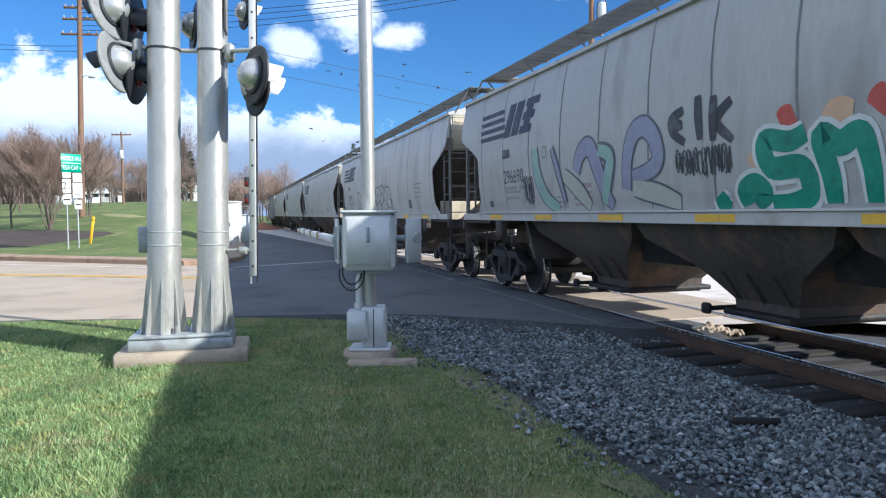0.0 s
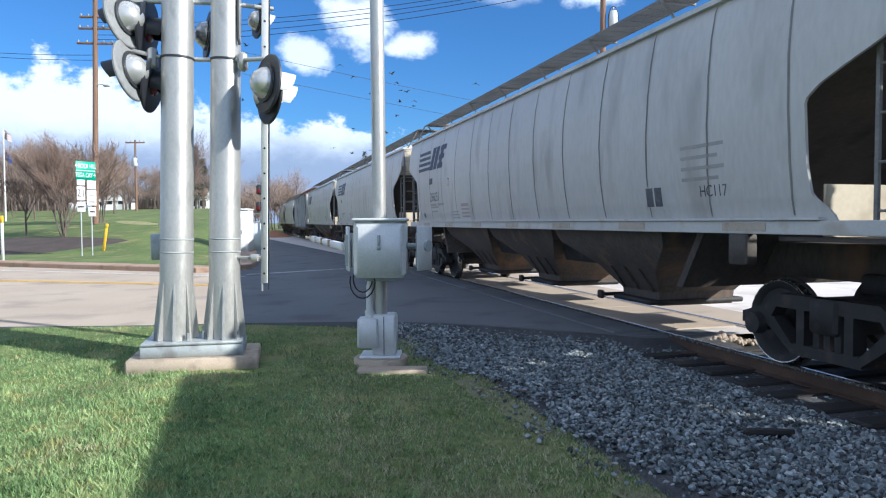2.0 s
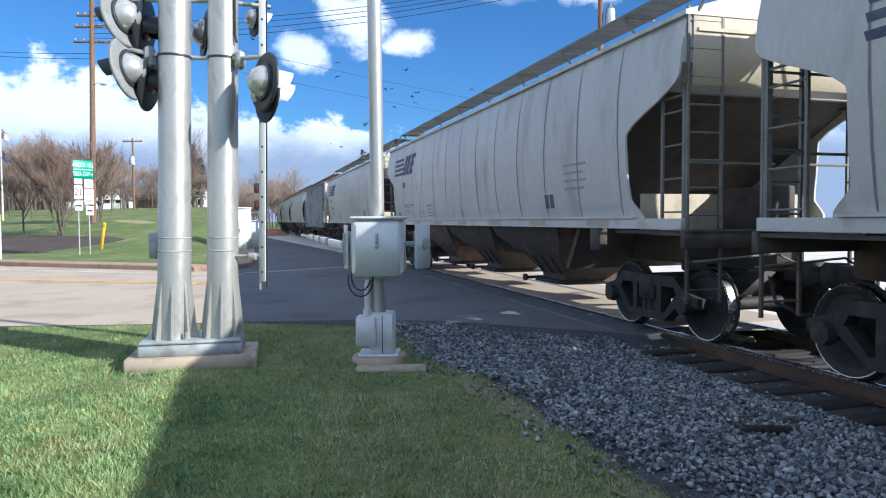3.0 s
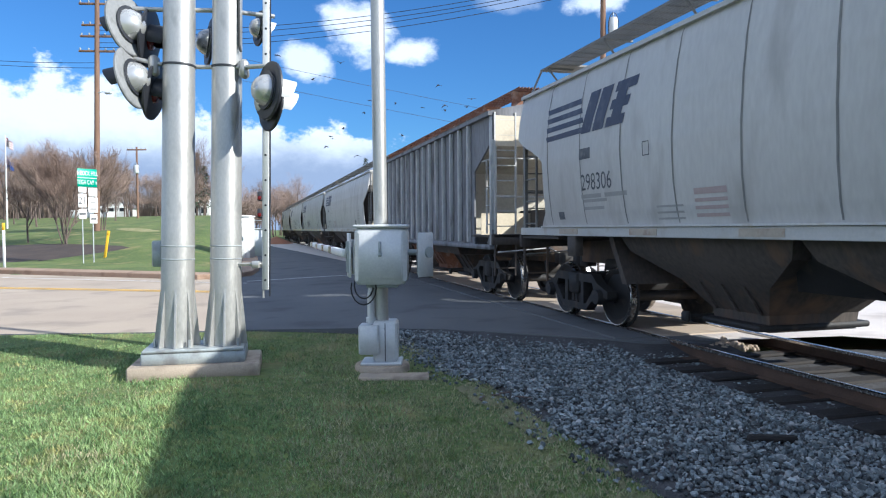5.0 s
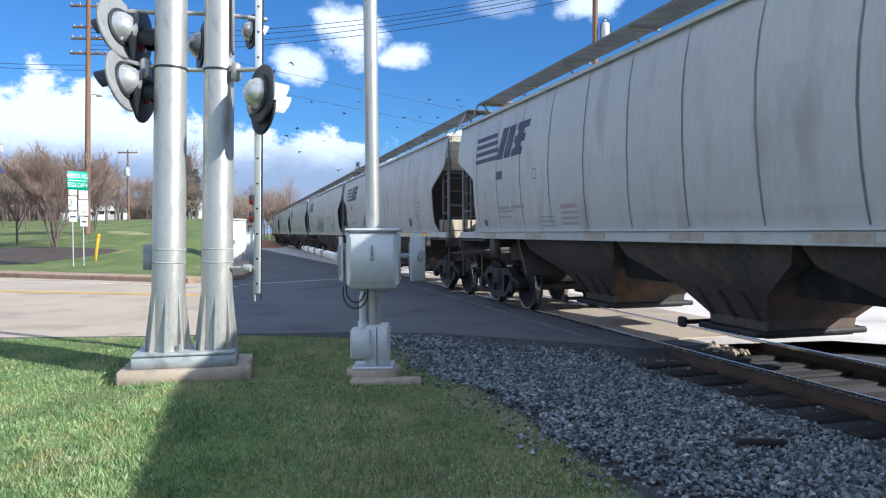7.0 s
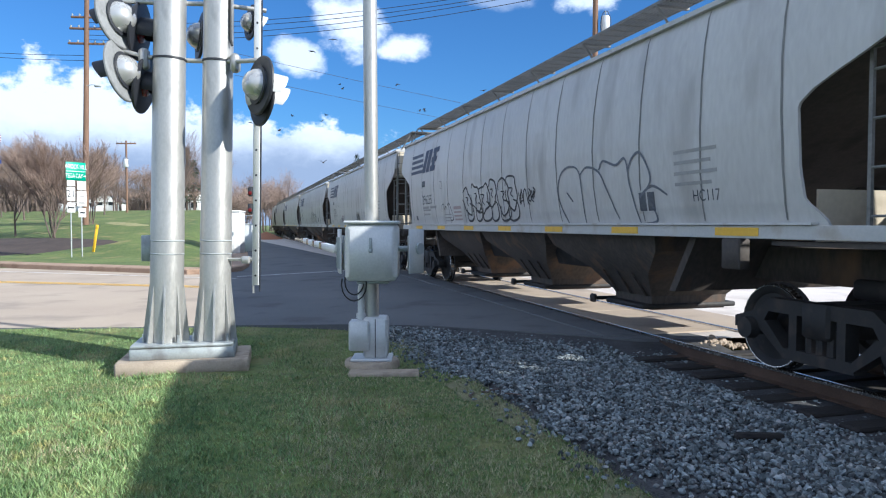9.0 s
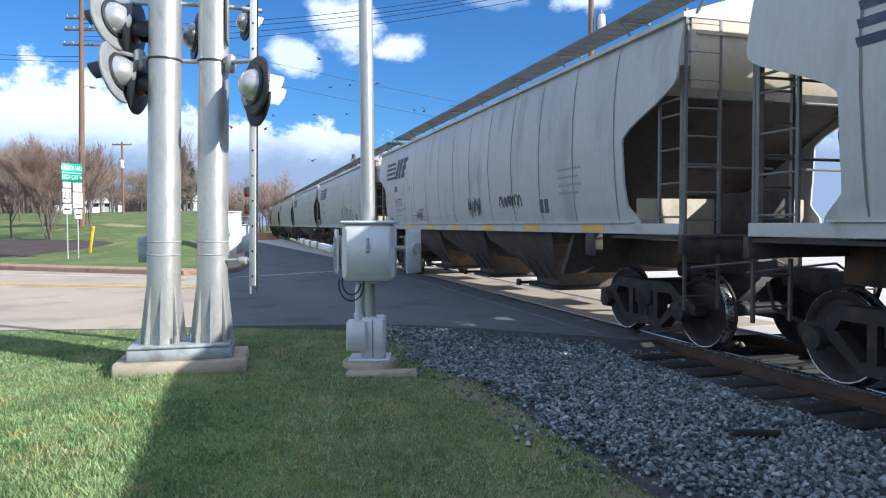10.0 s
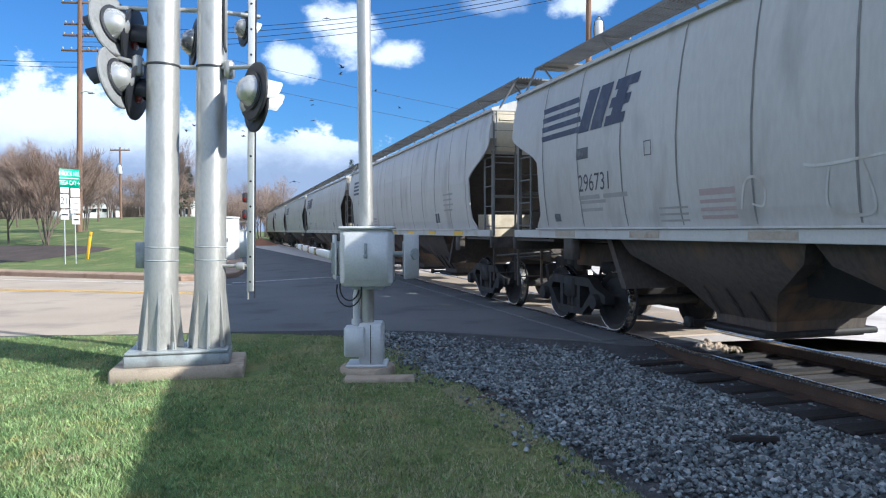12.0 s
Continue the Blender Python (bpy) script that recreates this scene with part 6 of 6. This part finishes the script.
    part("door", Shape().box(-0.44, 0.30, -0.83, -0.802, 0.28, 2.28, chamfer=0.01), M["white"], b, "white cabinet door")
    part("handle", Shape().rod((0.22, -0.86, 1.2), (0.22, -0.86, 1.4), 0.015), M["greysteel"], b)
    x, y = at((452 - 784) / 1231 * 44, 44)
    c = thing("relay_cabinet", pose(x, y, -0.2, 0, 0, -10), "low grey equipment cabinet behind a pipe rail", "cabinet")
    part("body", Shape().box(-0.55, 0.55, -0.5, 0.5, 0, 1.75, chamfer=0.03), M["alu"], c)
    part("lid", Shape().box(-0.6, 0.6, -0.55, 0.55, 1.752, 1.82, chamfer=0.02), M["alu"], c)
    part("pipe_rail", Shape().pipe([(-0.7, -0.8, 0), (-0.7, -0.8, 2.3), (0.7, -0.8, 2.3), (0.7, -0.8, 0)], 0.04, 8), M["greysteel"], c)


def house(px, d, w, depth, h, roof, turn, label, windows):
    x, y = at((px - 784) / 1231 * d, d)
    t = thing("house", pose(x, y, land(x, y) - 0.2, 0, 0, turn), label, "house")
    part("wall", Shape().box(-w, w, -depth, depth, 0, h), M["white"], t, "white clapboard wall")
    r = Shape()
    r.loft([[(-w - 0.3, -depth - 0.3, h - 0.1), (w + 0.3, -depth - 0.3, h - 0.1), (0, -depth - 0.3, h + roof)], [(-w - 0.3, depth + 0.3, h - 0.1), (w + 0.3, depth + 0.3, h - 0.1), (0, depth + 0.3, h + roof)]])
    part("roof", r, M["roofing"], t, "grey shingle roof", 0)
    part("gable", Shape().loft([[(-w, -depth - 0.32, h - 0.08), (w, -depth - 0.32, h - 0.08), (0, -depth - 0.32, h + roof - 0.25)], [(-w, -depth - 0.305, h - 0.08), (w, -depth - 0.305, h - 0.08), (0, -depth - 0.305, h + roof - 0.25)]]), M["white"], t, "white gable", 0)
    for wx, wz in windows:
        f = part("window", Shape().box(wx - 0.6, wx + 0.6, -depth - 0.05, -depth - 0.004, wz - 0.6, wz + 0.6), M["white"], t)
        part("pane", Shape().box(wx - 0.5, wx + 0.5, -depth - 0.06, -depth - 0.052, wz - 0.5, wz + 0.5), M["glass"], f, "dark window pane")


def build_houses():
    house(212, 130, 1.9, 3.0, 1.8, 2.0, -8, "small white gabled house behind bare trees", ((-1.0, 1.6), (1.0, 1.6)))
    house(192, 132, 4.2, 2.5, 1.6, 0.9, -16, "long low white house wing with grey roof", ((-3.0, 1.5), (0, 1.5), (3, 1.5)))
    house(350, 120, 2.6, 3.0, 3.3, 1.0, -16, "white two-storey house with dark windows", ((-1.5, 1.0), (0.3, 1.0), (1.8, 1.0), (-1.5, 2.6), (0.3, 2.6), (1.8, 2.6)))
    house(262, 145, 4.5, 3.0, 1.8, 1.0, -16, "low white house half hidden by trees", ((-2.5, 1.5), (0, 1.5), (2.5, 1.5)))
    x, y = at((160 - 784) / 1231 * 88, 88)
    w = tagged(part("garden_wall", Shape().box(-2.8, 2.8, -0.2, 0.2, 0, 1.0, chamfer=0.05), M["white"]), "low pale garden wall on the lawn", "wall")
    w.matrix_basis = pose(x, y, land(x, y) - 0.2, 0, 4, -16)


build_trees()
build_poles()
build_signs()
build_houses()


# ---- birds over the wood ----
BIRDS = []


def build_birds():
    rng = random.Random(4)
    body = Shape().lathe([(0.0, -0.16), (0.045, -0.10), (0.06, 0.0), (0.04, 0.12), (0.025, 0.16), (0.0, 0.19)], 8, pose(0, 0, 0, -90, 0, 0)).mesh("body")
    body.materials.append(M["bird"])
    wings = []
    for sgn in (-1, 1):
        s = Shape().loft([[(sgn * 0.03, -0.10, 0.0), (sgn * 0.03, 0.08, 0.0), (sgn * 0.03, 0.08, 0.015), (sgn * 0.03, -0.10, 0.015)][::sgn], [(sgn * 0.22, -0.06, 0.03), (sgn * 0.22, 0.09, 0.03), (sgn * 0.22, 0.09, 0.04), (sgn * 0.22, -0.06, 0.04)][::sgn], [(sgn * 0.42, -0.05, 0.0), (sgn * 0.42, 0.0, 0.0), (sgn * 0.42, 0.0, 0.008), (sgn * 0.42, -0.05, 0.008)][::sgn]]).mesh("wing")
        s.materials.append(M["bird"])
        wings.append(s)
    tail = Shape().box(-0.04, 0.04, -0.30, -0.14, -0.008, 0.008).mesh("tail")
    tail.materials.append(M["bird"])
    for k in range(22):
        d = rng.uniform(55, 95)
        px, py = rng.uniform(490, 830), rng.uniform(150, 300)
        if k % 5 == 0:
            py -= 90
        py = min(py, 330 - (px - 490) * 0.45) if k % 5 else py
        t = thing("bird", Matrix(), "small black bird in flight", "bird", "flock over the crossing")
        part("body", body, M["bird"], t)
        part("tail", tail, M["bird"], t)
        pair = [part("wing", w, M["bird"], t) for w in wings]
        BIRDS.append((t, pair, Vector(up(px, py, d)), Vector((rng.uniform(-2.2, 2.2), rng.uniform(-1.5, 1.5), rng.uniform(-0.35, 0.35))), rng.uniform(0, 6.3)))


build_birds()


# ---- grass and stones, last ----
def road_edge(x):
    pts = ((-60, 36.0), (-20, 18.0), (-10, 14.6), (-3.9, 12.85), (-1.6, 12.3), (0.6, 11.95), (1.9, 11.3), (3.0, 10.6), (4.2, 9.5), (5.3, 8.45), (6.4, 8.2), (9, 8))
    for (a, ya), (b, yb) in zip(pts, pts[1:]):
        if x <= b:
            return ya + (yb - ya) * (x - a) / (b - a)
    return 8.0


def build_grass():
    rng = np.random.default_rng(3)
    for name, n, mat, dry in (("lawn_grass", 300000, M["blade"], False), ("worn_grass", 190000, M["blade_dry"], True)):
        depth = 3.2 + 9.6 * rng.random(n) ** 1.25
        lat = (rng.random(n) - 0.53) * 1.36 * depth
        ca, sa = math.cos(AXIS), math.sin(AXIS)
        x, y = lat * ca + depth * sa, depth * ca - lat * sa
        edge = np.interp(x, [-20, -10, -3.9, -1.6, 0.6, 1.9, 3.0], [18, 14.6, 12.85, 12.3, 11.95, 11.3, 10.6])
        wob = np.sin(y * 2.1) * 0.12 + np.sin(y * 5.3 + 1) * 0.08 + np.sin(y * 11.0) * 0.05
        lim = np.interp(y, [3, 5, 7, 9, 11], [2.75, 2.75, 2.6, 2.25, 2.1])
        worn = np.clip((x + 0.35 + 0.35 * np.sin(y * 1.7) + 0.25 * np.sin(x * 3.3 + y)) / 1.4, 0, 1)
        worn = np.maximum(worn, 0.85 * np.exp(-((lat + 2.9) ** 2 / 0.12 + (depth - 5.2) ** 2 / 0.12)))
        worn = np.maximum(worn, 0.6 * np.exp(-((lat + 3.6) ** 2 / 0.5 + (depth - 7.4) ** 2 / 0.2)))
        keep = (y < edge - 0.06 + 0.05 * np.sin(x * 9)) & (x < lim + wob + (rng.random(n) ** 3) * 0.45)
        keep &= ~((np.abs(lat + 2.94) < 0.84) & (np.abs(depth - 8.62) < 0.52))
        keep &= ~(((lat + 0.79) ** 2 + (depth - 8.6) ** 2) < 0.33 ** 2)
        keep &= ~((np.abs(lat + 0.60) < 0.42) & (np.abs(depth - 8.12) < 0.15))
        if dry:
            keep &= rng.random(n) < (0.10 + 0.9 * worn)
        else:
            keep &= rng.random(n) < (1.0 - 0.86 * worn) * (1.0 - 0.45 * np.clip(np.sin(x * 4.1 + 2 * np.sin(y * 1.9)) * np.sin(y * 5.3 + 1.5 * np.sin(x * 2.7)), 0, 1))
        x, y = x[keep], y[keep]
        k = len(x)
        clump = 0.5 + 0.5 * np.sin(x * 3.1 + np.sin(y * 2.3) * 2) * np.sin(y * 2.7 + 0.6)
        tuft = 0.5 + 0.25 * (np.sin(x * 23 + 3.1 * np.sin(y * 7.3)) * np.sin(y * 19 + 2.7 * np.sin(x * 6.1)) + np.sin(x * 41 + 2.0 * np.sin(y * 13)) * np.sin(y * 37 + 2.3 * np.sin(x * 11)))
        h = (0.018 + 0.040 * rng.random(k)) * (0.6 + 0.6 * clump) * (0.25 + 1.5 * tuft) * (0.8 if dry else 1.0)
        w = 0.003 + 0.0035 * rng.random(k)
        a = rng.random(k) * 6.283
        lean, la = h * (0.2 + 0.9 * rng.random(k)), rng.random(k) * 6.283
        z = np.array([land(p, q) + (0.03 * (noise.noise((p * 0.9, q * 0.9, 0)) - 0.3) if p < 2.3 else 0.003) - 0.003 for p, q in zip(x.tolist(), y.tolist())])
        v = np.zeros((k, 3, 3))
        v[:, 0] = np.c_[x - np.cos(a) * w, y - np.sin(a) * w, z]
        v[:, 1] = np.c_[x + np.cos(a) * w, y + np.sin(a) * w, z]
        v[:, 2] = np.c_[x + np.cos(la) * lean, y + np.sin(la) * lean, z + h]
        me = bpy.data.meshes.new(name)
        me.vertices.add(3 * k)
        me.vertices.foreach_set("co", v.ravel())
        me.loops.add(3 * k)
        me.loops.foreach_set("vertex_index", np.arange(3 * k))
        me.polygons.add(k)
        me.polygons.foreach_set("loop_start", np.arange(0, 3 * k, 3))
        me.update()
        me.validate()
        tagged(part(name, me, mat), "dry worn grass thinning out towards the ballast" if dry else "short green lawn grass", "grass", "", "stuff")


def stone_verts(rng, n):
    g = (1 + 5 ** 0.5) / 2
    ico = np.array([(-1, g, 0), (1, g, 0), (-1, -g, 0), (1, -g, 0), (0, -1, g), (0, 1, g), (0, -1, -g), (0, 1, -g), (g, 0, -1), (g, 0, 1), (-g, 0, -1), (-g, 0, 1)]) / 1.9
    v = ico[None] * (0.50 + 0.80 * rng.random((n, 12, 1)))
    return v * (0.7 + 0.6 * rng.random((n, 1, 3)))


ICO = [(0, 11, 5), (0, 5, 1), (0, 1, 7), (0, 7, 10), (0, 10, 11), (1, 5, 9), (5, 11, 4), (11, 10, 2), (10, 7, 6), (7, 1, 8), (3, 9, 4), (3, 4, 2), (3, 2, 6), (3, 6, 8), (3, 8, 9), (4, 9, 5), (2, 4, 11), (6, 2, 10), (8, 6, 7), (9, 8, 1)]


def build_ballast():
    rng = np.random.default_rng(9)
    bed = thing("ballast", Matrix(), "loose blue-grey crushed stone ballast beside the rail", "ballast", "", "structure")
    n = 30000
    x = 1.9 + 3.75 * rng.random(n) ** 0.85
    y = 2.6 + 8.6 * rng.random(n)
    edge = np.interp(x, [1.9, 3.0, 4.2, 5.3, 6.4], [11.3, 10.6, 9.5, 8.45, 8.2])
    wob = np.sin(y * 2.1) * 0.12 + np.sin(y * 5.3 + 1) * 0.08
    lim = np.interp(y, [3, 5, 7, 9, 11], [2.75, 2.75, 2.6, 2.25, 2.1])
    keep = (y < edge - 0.03) & (x > lim + wob - 0.55 * rng.random(n) ** 6) & (x < 5.56)
    x, y = x[keep], y[keep]
    near = np.where((x > 3.3) & (x < 4.8) & (y < 4.6))[0][:300]
    rest = np.setdiff1d(np.arange(len(x)), near)
    shapes = []
    for k in range(8):
        me = bpy.data.meshes.new("stone")
        me.from_pydata((stone_verts(rng, 1)[0] * 0.03).tolist(), [], ICO)
        me.materials.append(M["stone"])
        shapes.append(me)
    for i, k in enumerate(near):
        ob = part("stone", shapes[i % 8], M["stone"], bed)
        s = 0.75 + 0.7 * rng.random()
        ob.matrix_basis = pose(x[k], y[k], -0.195 + 0.02 * rng.random(), *(rng.random(3) * 360)) @ Matrix.Diagonal((s, s, s * 0.8, 1))
    k = len(rest)
    size = 0.012 + 0.017 * rng.random(k) ** 1.5
    v = stone_verts(rng, k) * size[:, None, None]
    a = rng.random(k) * 6.283
    c, s = np.cos(a)[:, None], np.sin(a)[:, None]
    v = np.stack([v[:, :, 0] * c - v[:, :, 1] * s, v[:, :, 0] * s + v[:, :, 1] * c, v[:, :, 2] * 0.85], -1)
    rise = np.clip((y[rest] - (np.interp(x[rest], [1.9, 3.0, 4.2, 5.3, 6.4], [11.3, 10.6, 9.5, 8.45, 8.2]) - 0.9)) / 0.9, 0, 1) * 0.10
    v += np.stack([x[rest], y[rest], -0.197 + 0.022 * rng.random(k) + rise - 0.026 * (x[rest] > 4.95)], -1)[:, None, :]
    f = (np.array(ICO)[None] + 12 * np.arange(k)[:, None, None]).reshape(-1, 3)
    me = bpy.data.meshes.new("ballast_stones")
    me.from_pydata(v.reshape(-1, 3).tolist(), [], f.tolist())
    ob = part("ballast_stones", me, M["stones"], bed)
    ob["kind"] = "stuff"


build_grass()
build_ballast()


# ---- what moves ----
def car_pose(s, half):
    """A wagon's pose with its middle s metres along the track, carried by its two trucks."""
    a, _ = rail_line(s - (half - 1.97))
    b, _ = rail_line(s + (half - 1.97))
    d = b - a
    c = (a + b) / 2
    return pose(c.x, c.y, 0, 0, 0, -math.degrees(math.atan2(d.x, d.y)))


def motions():
    times = [0.25 * k for k in range(49)]
    turn = SPEED / 0.457
    spin = [(k / FPS, Matrix.Rotation(turn * k / FPS, 4, "X")) for k in range(12 * FPS + 1)]
    for bird, pair, home, speed, phase in BIRDS:
        heading = -math.degrees(math.atan2(speed.x, speed.y))
        walk(bird, [(t, pose(*(home + speed * (t - 6) + Vector((0, 0, 0.4 * math.sin(t * 1.3 + phase)))), 0, 0, heading)) for t in times])
        for sgn, wing in zip((-1, 1), pair):
            walk(wing, [(0.1 * k, pose(0, 0, 0, 0, -sgn * 28 * math.sin(7.0 * 0.1 * k * 1.7 + phase), 0)) for k in range(121)])
    for car, s0, length in TRAIN:
        walk(car, [(t, car_pose(s0 - SPEED * t, length / 2)) for t in times])
        for truck in car.children:
            for w in truck.children:
                if "spins" in w:
                    place = Matrix.Translation(w.location)
                    walk(w, [(t, place @ r) for t, r in spin])


motions()
